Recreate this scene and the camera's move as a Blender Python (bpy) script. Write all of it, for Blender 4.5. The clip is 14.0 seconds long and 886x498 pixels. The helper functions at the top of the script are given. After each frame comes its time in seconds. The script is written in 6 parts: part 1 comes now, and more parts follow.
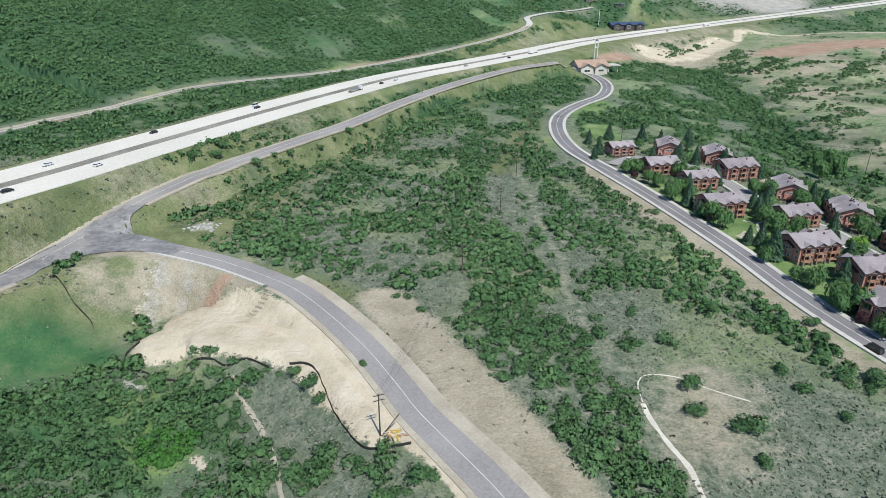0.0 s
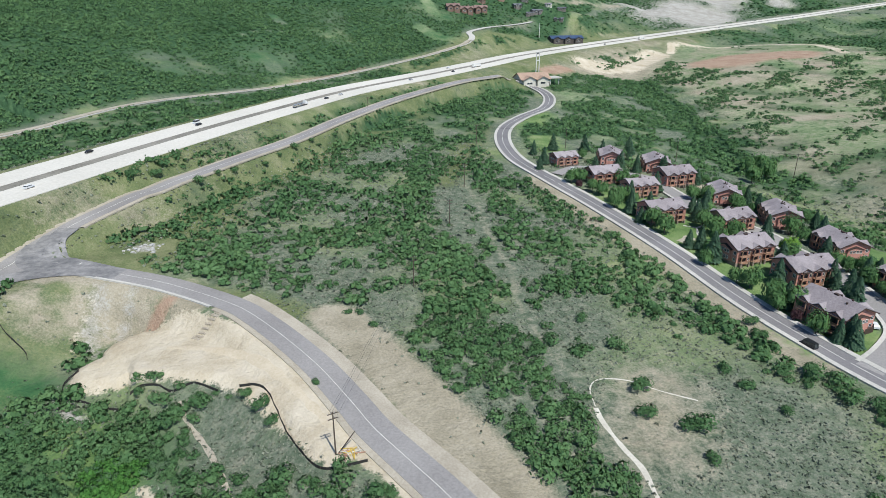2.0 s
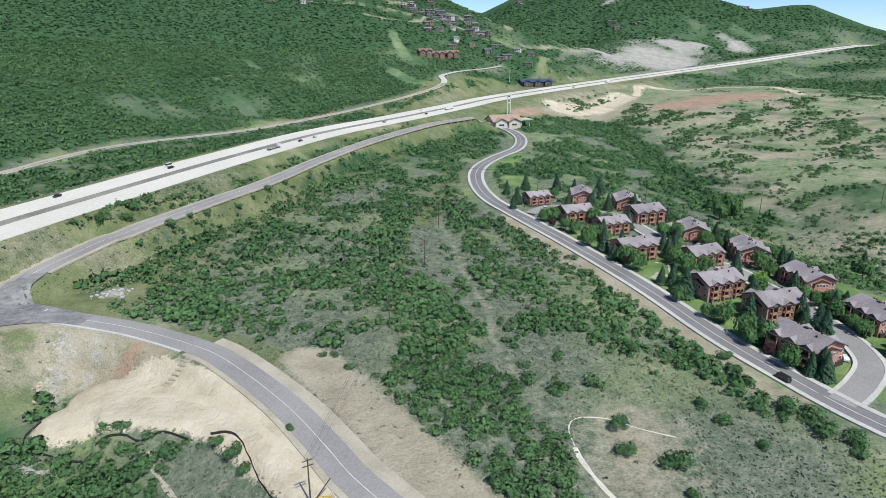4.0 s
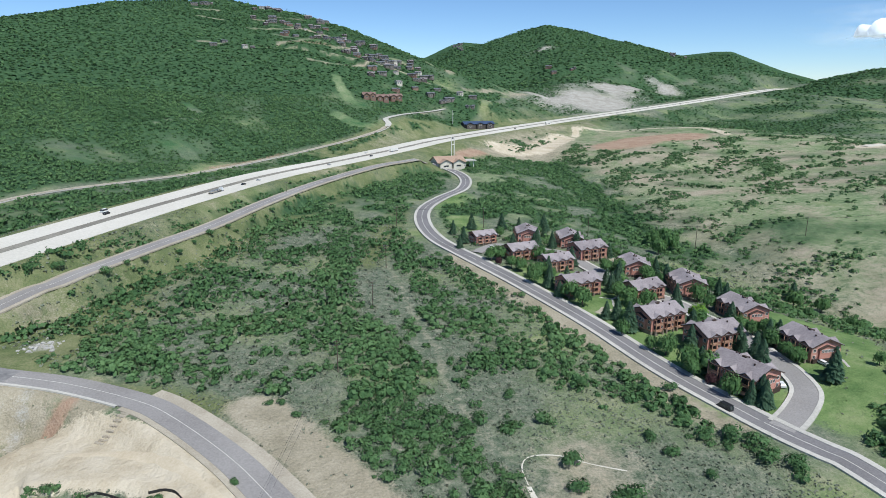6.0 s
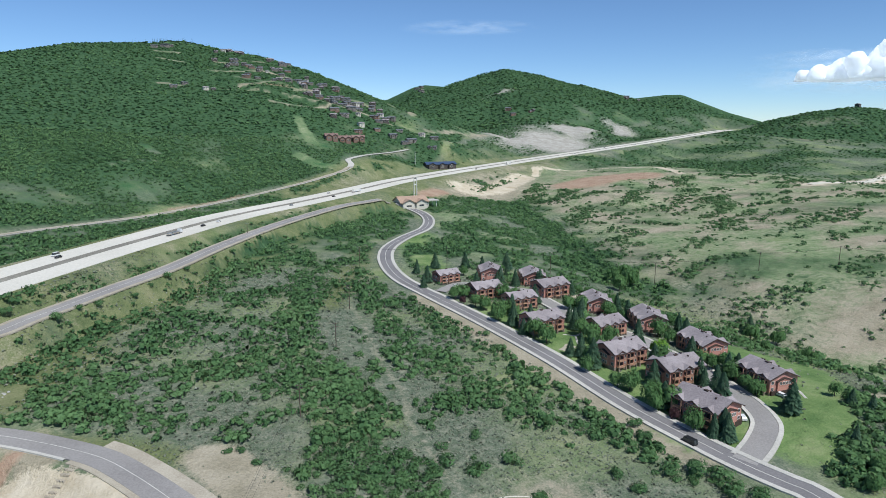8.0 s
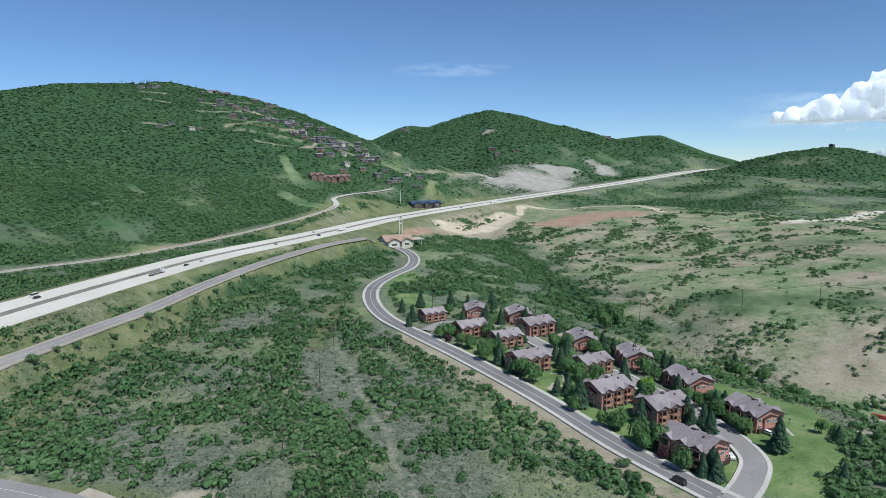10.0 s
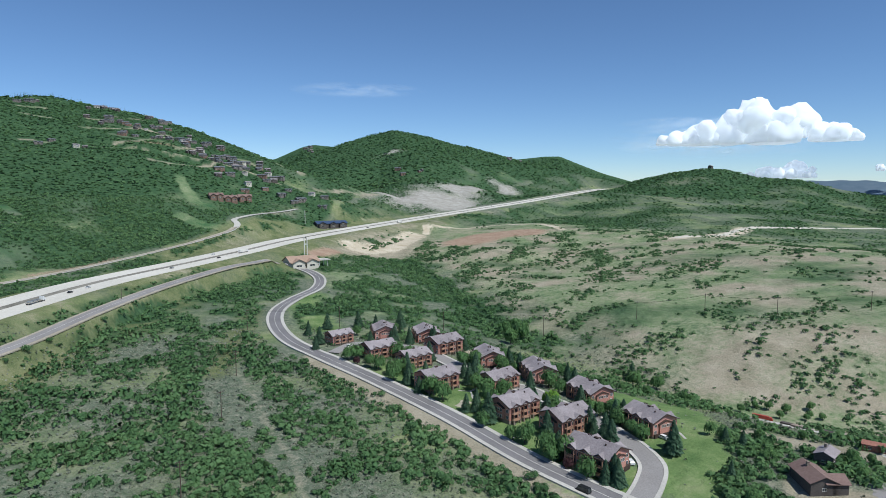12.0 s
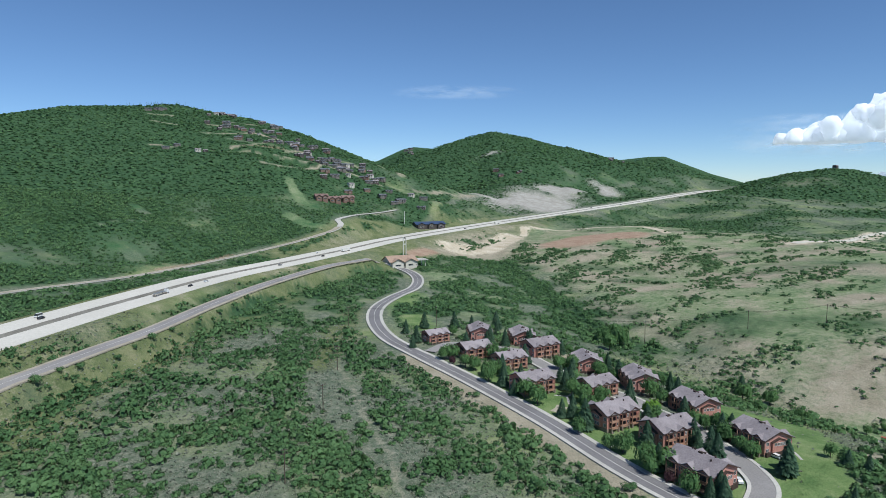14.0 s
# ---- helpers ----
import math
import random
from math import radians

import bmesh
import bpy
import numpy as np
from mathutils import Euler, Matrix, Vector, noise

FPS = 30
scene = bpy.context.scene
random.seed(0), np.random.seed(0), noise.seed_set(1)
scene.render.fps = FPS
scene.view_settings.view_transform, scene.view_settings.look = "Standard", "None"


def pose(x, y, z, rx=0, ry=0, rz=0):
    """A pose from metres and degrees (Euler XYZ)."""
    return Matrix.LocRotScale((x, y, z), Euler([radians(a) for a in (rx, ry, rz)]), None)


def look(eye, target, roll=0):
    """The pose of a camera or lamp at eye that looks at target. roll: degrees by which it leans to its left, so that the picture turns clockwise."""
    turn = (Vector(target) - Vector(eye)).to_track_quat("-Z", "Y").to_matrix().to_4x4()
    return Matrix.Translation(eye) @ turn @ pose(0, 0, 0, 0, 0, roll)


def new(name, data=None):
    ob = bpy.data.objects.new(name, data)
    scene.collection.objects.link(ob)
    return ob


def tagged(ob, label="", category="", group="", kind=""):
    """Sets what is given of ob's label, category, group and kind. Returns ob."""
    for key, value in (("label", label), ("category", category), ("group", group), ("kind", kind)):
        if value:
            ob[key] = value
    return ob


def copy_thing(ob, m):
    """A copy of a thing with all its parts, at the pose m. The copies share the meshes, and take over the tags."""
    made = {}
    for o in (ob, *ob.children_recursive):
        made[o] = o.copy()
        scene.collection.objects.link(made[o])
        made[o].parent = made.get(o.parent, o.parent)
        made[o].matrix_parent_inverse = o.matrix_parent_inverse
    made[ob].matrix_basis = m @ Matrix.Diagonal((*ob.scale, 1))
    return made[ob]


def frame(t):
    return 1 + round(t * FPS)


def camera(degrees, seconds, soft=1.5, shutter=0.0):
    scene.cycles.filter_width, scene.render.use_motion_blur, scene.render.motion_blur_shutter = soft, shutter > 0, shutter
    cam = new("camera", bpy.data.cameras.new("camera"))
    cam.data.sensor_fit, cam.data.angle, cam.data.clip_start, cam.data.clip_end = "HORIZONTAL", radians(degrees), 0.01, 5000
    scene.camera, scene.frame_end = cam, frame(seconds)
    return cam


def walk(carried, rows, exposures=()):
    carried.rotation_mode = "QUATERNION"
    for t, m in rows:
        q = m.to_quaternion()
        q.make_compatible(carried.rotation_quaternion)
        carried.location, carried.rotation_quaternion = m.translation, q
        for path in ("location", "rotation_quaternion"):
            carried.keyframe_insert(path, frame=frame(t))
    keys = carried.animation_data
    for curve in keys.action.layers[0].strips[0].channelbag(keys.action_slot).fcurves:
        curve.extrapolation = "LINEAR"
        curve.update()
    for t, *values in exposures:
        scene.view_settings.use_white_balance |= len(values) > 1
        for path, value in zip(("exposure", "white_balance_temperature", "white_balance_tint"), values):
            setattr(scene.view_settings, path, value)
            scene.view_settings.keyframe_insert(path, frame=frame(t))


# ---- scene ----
ROWS = [(0.0, 0.0, -23.23), (0.5, 0.96, -23.14), (1.0, 2.88, -23.01), (1.5, 4.18, -22.86), (2.0, 4.9, -22.05), (2.5, 5.32, -21.13), (2.7, 5.47, -20.77), (4.8, 9.17, -16.91),
        (5.0, 9.71, -16.54), (5.5, 11.05, -15.62), (6.0, 12.31, -14.7), (6.5, 13.55, -13.77), (7.0, 14.6, -12.89), (7.5, 15.26, -11.99), (8.0, 15.72, -11.1), (8.2, 15.86, -10.74),
        (10.3, 17.41, -7.06), (10.5, 17.66, -6.72), (10.7, 17.98, -6.38), (10.9, 18.74, -6.07), (11.0, 19.39, -5.96), (11.1, 20.32, -5.88), (11.2, 21.36, -5.83), (11.3, 22.42, -5.8),
        (11.4, 23.33, -5.78), (11.5, 24.07, -5.78), (12.0, 25.63, -5.79), (12.5, 26.38, -5.78), (13.0, 26.17, -5.79), (13.1, 23.9, -5.78), (13.2, 21.6, -5.77), (13.3, 19.78, -5.75),
        (13.4, 18.68, -5.73), (13.5, 18.0, -5.71), (13.7, 17.28, -5.69), (14.0, 16.72, -5.67)]
cam = camera(70.6, 14.0, soft=0.6)
walk(cam, [(t, pose(0, 0, 100, 90 + tilt, 0, -bearing)) for t, bearing, tilt in ROWS],
     [(0.0, 0.16, 6280, 6), (2.5, 0.16, 6280, 6), (5.0, 0.1, 6240, 6), (7.5, 0.02, 6200, 6), (10.5, -0.1, 6150, 6), (14.0, -0.13, 6150, 6)])

# ---- world and sun ----
SUN_HEIGHT, SUN_BEARING = 56, 156
world = bpy.data.worlds.new("sky")
scene.world = world
world.use_nodes = True
nt = world.node_tree
sky = nt.nodes.new("ShaderNodeTexSky")
sky.sky_type = 'NISHITA'
sky.sun_disc = False
sky.sun_elevation, sky.sun_rotation = radians(SUN_HEIGHT), radians(SUN_BEARING)
sky.altitude, sky.air_density, sky.dust_density, sky.ozone_density = 3500, 1.1, 0.0, 6.5
nt.links.new(sky.outputs[0], nt.nodes["Background"].inputs[0])
nt.nodes["Background"].inputs[1].default_value = 0.12
sun = new("sun", bpy.data.lights.new("sun", 'SUN'))
sun.data.energy, sun.data.angle, sun.data.color = 4.6, radians(0.53), (1.0, 0.97, 0.92)
sun.matrix_world = look((1000 * math.sin(radians(SUN_BEARING)) * math.cos(radians(SUN_HEIGHT)), 1000 * math.cos(radians(SUN_BEARING)) * math.cos(radians(SUN_HEIGHT)),
                        1000 * math.sin(radians(SUN_HEIGHT))), (0, 0, 0))


# ---- the lie of the land ----
def vnoise(x, y, seed=0):
    """Smooth value noise, -1 to 1, for arrays."""
    xi, yi = np.floor(x), np.floor(y)
    fx, fy = x - xi, y - yi
    fx, fy = fx * fx * (3 - 2 * fx), fy * fy * (3 - 2 * fy)

    def corner(i, j):
        h = np.sin((i * 127.1 + j * 311.7 + seed * 74.7)) * 43758.5453
        return (h - np.floor(h)) * 2 - 1
    a, b = corner(xi, yi), corner(xi + 1, yi)
    c, e = corner(xi, yi + 1), corner(xi + 1, yi + 1)
    return (a * (1 - fx) + b * fx) * (1 - fy) + (c * (1 - fx) + e * fx) * fy


def fnoise(x, y, size, octaves=4, seed=0):
    total, amp = 0.0, 0.0
    for k in range(octaves):
        total = total + vnoise(x / size * 2 ** k + 17.3 * k, y / size * 2 ** k - 9.1 * k, seed + k) * 0.5 ** k
        amp += 0.5 ** k
    return total / amp


def step(a, b, v):
    u = np.clip((v - a) / (b - a), 0, 1)
    return u * u * (3 - 2 * u)


def smax(a, b, k):
    h = np.clip(0.5 + 0.5 * (a - b) / k, 0, 1)
    return b + (a - b) * h + k * h * (1 - h)


def spot(bearing, reach, z):
    """A place from its bearing in degrees, its distance over the ground and its height."""
    return (reach * math.sin(radians(bearing)), reach * math.cos(radians(bearing)), z)


def curve_through(points, pieces=8):
    """A smooth line through the points (Catmull-Rom), as an array."""
    p = np.array(points, float)
    p = np.vstack([2 * p[0] - p[1], p, 2 * p[-1] - p[-2]])
    out = []
    for i in range(1, len(p) - 2):
        for u in np.arange(pieces) / pieces:
            out.append(0.5 * (2 * p[i] + (p[i + 1] - p[i - 1]) * u + (2 * p[i - 1] - 5 * p[i] + 4 * p[i + 1] - p[i + 2]) * u * u
                              + (3 * p[i] - 3 * p[i + 1] + p[i + 2] - p[i - 1]) * u ** 3))
    out.append(p[-2])
    return np.array(out)


def near_line(line, x, y, limit=None):
    """For arrays x, y: distance to the line, the line's other columns there, and on which side (1: to its right). Past a limit all is far."""
    if limit is not None:
        (x0, y0), (x1, y1) = line[:, :2].min(0) - limit, line[:, :2].max(0) + limit
        m = (x > x0) & (x < x1) & (y > y0) & (y < y1)
        far, zero = np.full(x.shape, 1e9), np.zeros(x.shape)
        cols, side = [zero.copy() for _ in range(line.shape[1] - 2)], zero.copy()
        if m.any():
            d, c, s = near_line(line, x[m], y[m])
            far[m], side[m] = d, s
            for k in range(len(c)):
                cols[k][m] = c[k]
        return far, cols, side
    best = np.full(x.shape, 1e18)
    cols = [np.zeros(x.shape) for _ in range(line.shape[1] - 2)]
    side = np.zeros(x.shape)
    for a, b in zip(line[:-1], line[1:]):
        dx, dy = b[0] - a[0], b[1] - a[1]
        u = np.clip(((x - a[0]) * dx + (y - a[1]) * dy) / (dx * dx + dy * dy + 1e-9), 0, 1)
        px, py = x - a[0] - u * dx, y - a[1] - u * dy
        d2 = px * px + py * py
        m = d2 < best
        best = np.where(m, d2, best)
        side = np.where(m, np.sign(px * dy - py * dx), side)
        for k in range(len(cols)):
            cols[k] = np.where(m, a[2 + k] + u * (b[2 + k] - a[2 + k]), cols[k])
    return np.sqrt(best), cols, side


def crest(rows):
    """Rows of bearing, reach, rise above the eye's level in degrees, slope."""
    out = []
    for b, r, e, s in rows:
        out.append((*spot(b, r, EYE + r * math.tan(radians(e))), s))
    return np.array(out)


EYE = 100.0
CRESTS = {
    "house_hill": crest([(-70, 1200, 1, .2), (-45, 1300, 3, .2), (-30, 1350, 3.8, .23), (-24, 1400, 4.4, .24), (-18, 1500, 5.5, .25), (-13.8, 1600, 6.4, .25),
                         (-8, 1750, 6.7, .25), (-6.6, 1800, 6.9, .26), (-1, 1950, 5.9, .28), (3.3, 2100, 4.4, .3), (8, 2300, 2.6, .32), (11, 2450, 1.8, .34)]),
    "spur": crest([(-12, 1420, 4.2, .28), (-5, 1300, 3.1, .28), (-1, 1230, 2.9, .28), (2.1, 1150, 1.7, .26), (3.3, 1050, -.8, .22), (5, 950, -2.4, .2)]),
    "middle_mountain": crest([(9, 3100, 1.2, .3), (10.7, 3000, 2.3, .3), (13.1, 3000, 3.4, .3), (14.1, 3000, 3.6, .3), (17.1, 2900, 3.35, .3), (18.6, 2800, 3.8, .3),
                              (20.2, 2700, 4.7, .3), (21.1, 2700, 4.95, .3), (24.1, 2750, 4.4, .28), (27.2, 2800, 3.5, .26)]),
    "long_ridge": crest([(27.2, 2800, 3.5, .24), (29.8, 2900, 2.65, .22), (32.3, 3000, 2.35, .2), (34.8, 3000, 2.6, .2), (36.1, 3000, 2.6, .2), (37.3, 3000, 2.1, .2),
                         (39.8, 3000, 1.1, .18), (42.7, 3000, .25, .15), (50, 3200, -.6, .12)]),
    "scarred_spur": crest([(15, 2200, -.3, .2), (17, 2100, -.1, .2), (21.6, 1900, .5, .2), (23.9, 1850, .9, .2), (27.2, 1850, .15, .2), (30.3, 1950, -.85, .2)]),
    "shoulder": crest([(33.5, 2400, -.4, .1), (37.4, 2150, -.55, .1), (39.8, 2000, -.3, .1), (42.3, 1950, -.75, .1)]),
    "right_peak": crest([(43.6, 2700, .35, .15), (45.9, 2600, 1.1, .16), (48.6, 2500, 1.42, .17), (49.9, 2500, 1.3, .17), (52.1, 2500, .68, .16), (55.3, 2500, .45, .15),
                         (58, 2500, -.3, .13), (60, 2500, -.72, .12), (75, 2500, -.9, .1)]),
    "grass_hill": crest([(30, 1250, -3.2, .07), (37.4, 1050, -3.5, .08), (46, 950, -4.3, .085), (51.5, 850, -4.8, .09), (57.5, 780, -4.9, .09), (62, 700, -5.7, .085), (78, 620, -6, .08)]),
}
HIGHWAY = [(-345, -60, 20), (-250, 110, 22), (-178, 240, 24), (-151, 304, 24), (-114, 393, 24), (-83, 460, 24.2), (-33, 555, 24.8), (44, 658, 25.5), (108, 741, 27), (205, 857, 30), (472, 1103, 37), (904, 1392, 58), (1299, 1663, 79), (1560, 1860, 88)]
CREEK = [(470, 20, -16), (340, 140, -15), (262, 235, -13), (240, 376, -10), (268, 560, -3), (305, 766, 4)]
NEAR_ROAD = [(-230, 35, 6), (-175, 135, 6), (-128, 208, 7), (-100, 226, 6), (-70, 219, 5), (-42, 195, 3.5), (-22, 165, 2), (-2, 128, 0), (12, 100, 0), (24, 72, 0), (40, 30, 0)]
FILL = [(-90, 174, -7, 7), (-80, 179, -4, 13), (-60, 172, -1.5, 10), (-42, 161, -.6, 6.5), (-28, 144, 0, 5), (-14, 125, .1, 4.5)]
highway_line = curve_through(HIGHWAY)
creek_line = curve_through(CREEK)
near_line_road = curve_through(NEAR_ROAD)
fill_line = curve_through(FILL)


def land(x, y):
    x, y = np.asarray(x, float), np.asarray(y, float)
    r = np.hypot(x, y)
    z = 0.028 * (np.clip(y, -200, 900) - 130) - 0.02 * np.clip(x, 0, 400) - 0.015 * np.clip(x, -300, 0)
    z = z + 1.2 * fnoise(x, y, 90, 3, 5) * step(60, 260, r)
    for name, line in CRESTS.items():
        d, (top, slope), side = near_line(line, x, y)
        rough = 1 + 0.30 * fnoise(x, y, 330, 4, 11) * step(40, 500, d)
        drop = slope * (np.sqrt(d * d + 900) - 30) * rough
        z = smax(z, top - drop + 5 * fnoise(x, y, 140, 3, 3) * step(60, 300, d), 5 if name == "grass_hill" else 14)
    # the creek's ravine
    d, (zc,), side = near_line(creek_line, x, y, 260)
    z = z + (zc - z) * np.exp(-(np.minimum(d, 1e4) / 62) ** 2) - 1.5 * np.exp(-(np.minimum(d, 1e4) / 12) ** 2)
    # the highway's bank
    d, (zh,), side = near_line(highway_line, x, y, 130)
    w = 1 - step(27, 50 + 70 * step(600, 1400, r), d)
    z = z + (zh - z) * w
    # the cut under the near road
    d, (zr,), side = near_line(near_line_road, x, y, 300)
    along = step(10, -75, x)
    low = -13 * along * step(8, 34, d + 1.6 * fnoise(x, y, 16, 2, 8)) - 3 * (1 - along) * step(8, 60, d)
    gully = -1.6 * along * np.abs(fnoise(x * 1.0 + 0.25 * y, y * 0.35, 11, 3, 9)) * step(7, 14, d) * step(42, 28, d)
    z = np.where(side < 0, z, z + (low + gully) * (1 - step(120, 260, d) * .6))
    w = 1 - step(6.5, 16, d)
    z = z + (zr - z) * w
    d, (zf, half), _ = near_line(fill_line, x, y, 60)
    z = smax(z, zf - 0.62 * np.clip(np.minimum(d, 1e4) - half - 1.5 * fnoise(x, y, 20, 2, 4), 0, None), 1.0)
    return z


# lines of roads and paths over the ground: x, y
FRONTAGE = [(-208.0, 80.0, 6.0), (-176.0, 140.0, 6.0), (-149.6, 189.0, 6.0), (-146.0, 201.0, 6.3), (-141.0, 228.3, 7.8), (-136.4, 242.8, 10), (-130.4, 256.6, 12.2), (-123.3, 269.9, 13.8), (-115.7, 284.7, 15.2), (-110.2, 290.0, 15.8), (-103.9, 303.2, 16.4), (-96.2, 315.4, 16.9), (-79.1, 347.0, 17.6), (-57.3, 386.8, 18.2), (-29.5, 453.7, 19.1), (11.0, 532.8, 20.4), (67.2, 615.7, 22), (99.7, 644.9, 22.6), (124.7, 666.5, 23)]
JUNCTION_ROAD = [(-139.4, 217.4), (-123.2, 223.2), (-103.9, 218.5), (-80.4, 210.8), (-55.6, 194.6), (-41.2, 180.1), (-23.9, 157.8), (-12.7, 139.8), (-6.3, 128.6), (2.1, 116.4), (11.6, 102.1), (24.0, 80.0), (42.0, 40.0)]
CONDO_ROAD = [(150.0, 60.0), (144.0, 119.6), (140.4, 131.4), (135.4, 143.8), (124.2, 185.0), (115.9, 233.4), (101.9, 290.9), (87.9, 335.8), (77.4, 375.9), (77.6, 422.8), (87.7, 466.0), (110.0, 508.1), (138.3, 551.1), (153.4, 600.5), (152.3, 646.4), (134.2, 663.4)]
LOOP_DRIVE = [(131, 143), (138, 145), (151, 153), (161, 162), (166, 175), (168, 187), (170, 201), (170.5, 215), (167, 233), (166, 247), (159, 261), (152, 275), (151, 289), (150, 305), (148, 335)]
GATE_DRIVE = [(91.9, 338.8), (101.6, 348.8), (112.0, 356.0), (125.0, 349.1), (141.5, 344.1), (151.4, 337.1)]
RAIL_TRAIL = [(-320.0, 330.0), (-283.0, 396.0), (-266.0, 431.0), (-246.0, 463.0), (-231.0, 490.0), (-203.0, 560.0), (-143.0, 640.0), (-99.0, 688.0), (-52.0, 736.0), (5.0, 766.0), (50.0, 790.0), (92.0, 831.0), (109.9, 854.9)]
HILL_ROAD = [(109.9, 854.9), (113.7, 872.6), (112.0, 891.3), (127.3, 910.5), (165.9, 979.9), (236.2, 1065.4)]
FAR_ROAD = [(666, 641), (770, 700), (885, 762), (1030, 822), (1154, 793), (1296, 769), (1420, 730)]
ROAD_LINES = {"frontage": (FRONTAGE, 5.5), "junction": (JUNCTION_ROAD, 6), "condo": (CONDO_ROAD, 9), "loop": (LOOP_DRIVE, 5), "gate": (GATE_DRIVE, 5),
               "trail": (RAIL_TRAIL, 6), "hill": (HILL_ROAD, 6)}


GRADED = {}


def graded(points, pieces=8):
    """A road's line with its own height, or with the ground's, smoothed along its way."""
    if len(points[0]) == 3:
        return curve_through(points, pieces)
    xy = curve_through(points, pieces)
    z = ground_z(xy[:, 0], xy[:, 1])
    for _ in range(30):
        z[1:-1] = (z[:-2] + 2 * z[1:-1] + z[2:]) / 4
    return np.column_stack([xy, z])


def ground_z(x, y):
    """The land with the roads' beds cut into it."""
    x, y = np.asarray(x, float), np.asarray(y, float)
    z = land(x, y)
    for line, half in GRADED.values():
        d, (zr,), _ = near_line(line, x, y, 30)
        z = z + (zr - z) * (1 - step(half + 1, half * 2.2 + 2, d))
    d, (zh,), _ = near_line(highway_line, x, y, 40)
    return z + (zh - z) * (1 - step(23, 29, d))


for name, (points, half) in ROAD_LINES.items():
    GRADED[name] = (graded(points), half)


# ---- materials ----
def material(name, rough=0.8, metal=0.0):
    m = bpy.data.materials.new(name)
    m.use_nodes = True
    b = m.node_tree.nodes["Principled BSDF"]
    b.inputs["Roughness"].default_value, b.inputs["Metallic"].default_value = rough, metal
    b.inputs["Specular IOR Level"].default_value = 0.25
    return m, m.node_tree, b


def ramp(nt, fac, stops):
    n = nt.nodes.new("ShaderNodeValToRGB")
    e = n.color_ramp.elements
    while len(e) < len(stops):
        e.new(0.5)
    for k, (at, c) in enumerate(stops):
        e[k].position = at
        e[k].color = (*c, 1) if len(c) == 3 else c
    nt.links.new(fac, n.inputs[0])
    return n.outputs[0]


def texnoise(nt, size, detail=4, rough=0.55, space="world"):
    if space == "world":
        g = nt.nodes.new("ShaderNodeNewGeometry").outputs["Position"]
    else:
        g = nt.nodes.new("ShaderNodeTexCoord").outputs["Object"]
    n = nt.nodes.new("ShaderNodeTexNoise")
    n.inputs["Scale"].default_value, n.inputs["Detail"].default_value, n.inputs["Roughness"].default_value = 1 / size, detail, rough
    nt.links.new(g, n.inputs["Vector"])
    return n.outputs[0]


def mixed(nt, fac, a, b, how='MIX'):
    n = nt.nodes.new("ShaderNodeMix")
    n.data_type, n.blend_type = 'RGBA', how
    for socket, v in ((n.inputs[0], fac), (n.inputs[6], a), (n.inputs[7], b)):
        if isinstance(v, (int, float)):
            socket.default_value = v
        elif isinstance(v, tuple):
            socket.default_value = (*v, 1)
        else:
            nt.links.new(v, socket)
    return n.outputs[2]


def calc(nt, how, a, b=0.0, c=0.0):
    n = nt.nodes.new("ShaderNodeMath")
    n.operation = how
    for socket, v in zip(n.inputs, (a, b, c)):
        if isinstance(v, (int, float)):
            socket.default_value = v
        else:
            nt.links.new(v, socket)
    return n.outputs[0]


def bumped(nt, bsdf, height, strength, distance):
    n = nt.nodes.new("ShaderNodeBump")
    n.inputs["Strength"].default_value, n.inputs["Distance"].default_value = strength, distance
    nt.links.new(height, n.inputs["Height"])
    nt.links.new(n.outputs[0], bsdf.inputs["Normal"])


def speckled(name, low, high, size, rough=0.85, bump=0.02, big=None, metal=0.0, space="world"):
    """Two-tone surface with fine grain and broad stains."""
    m, nt, b = material(name, rough, metal)
    fine = texnoise(nt, size, 5, 0.65, space)
    broad = texnoise(nt, big or size * 14, 3, 0.5, space)
    f = calc(nt, 'ADD', calc(nt, 'MULTIPLY', fine, 0.55), calc(nt, 'MULTIPLY', broad, 0.45))
    nt.links.new(ramp(nt, f, [(0.36, low), (0.64, high)]), b.inputs["Base Color"])
    if bump:
        bumped(nt, b, fine, 0.5, bump)
    return m


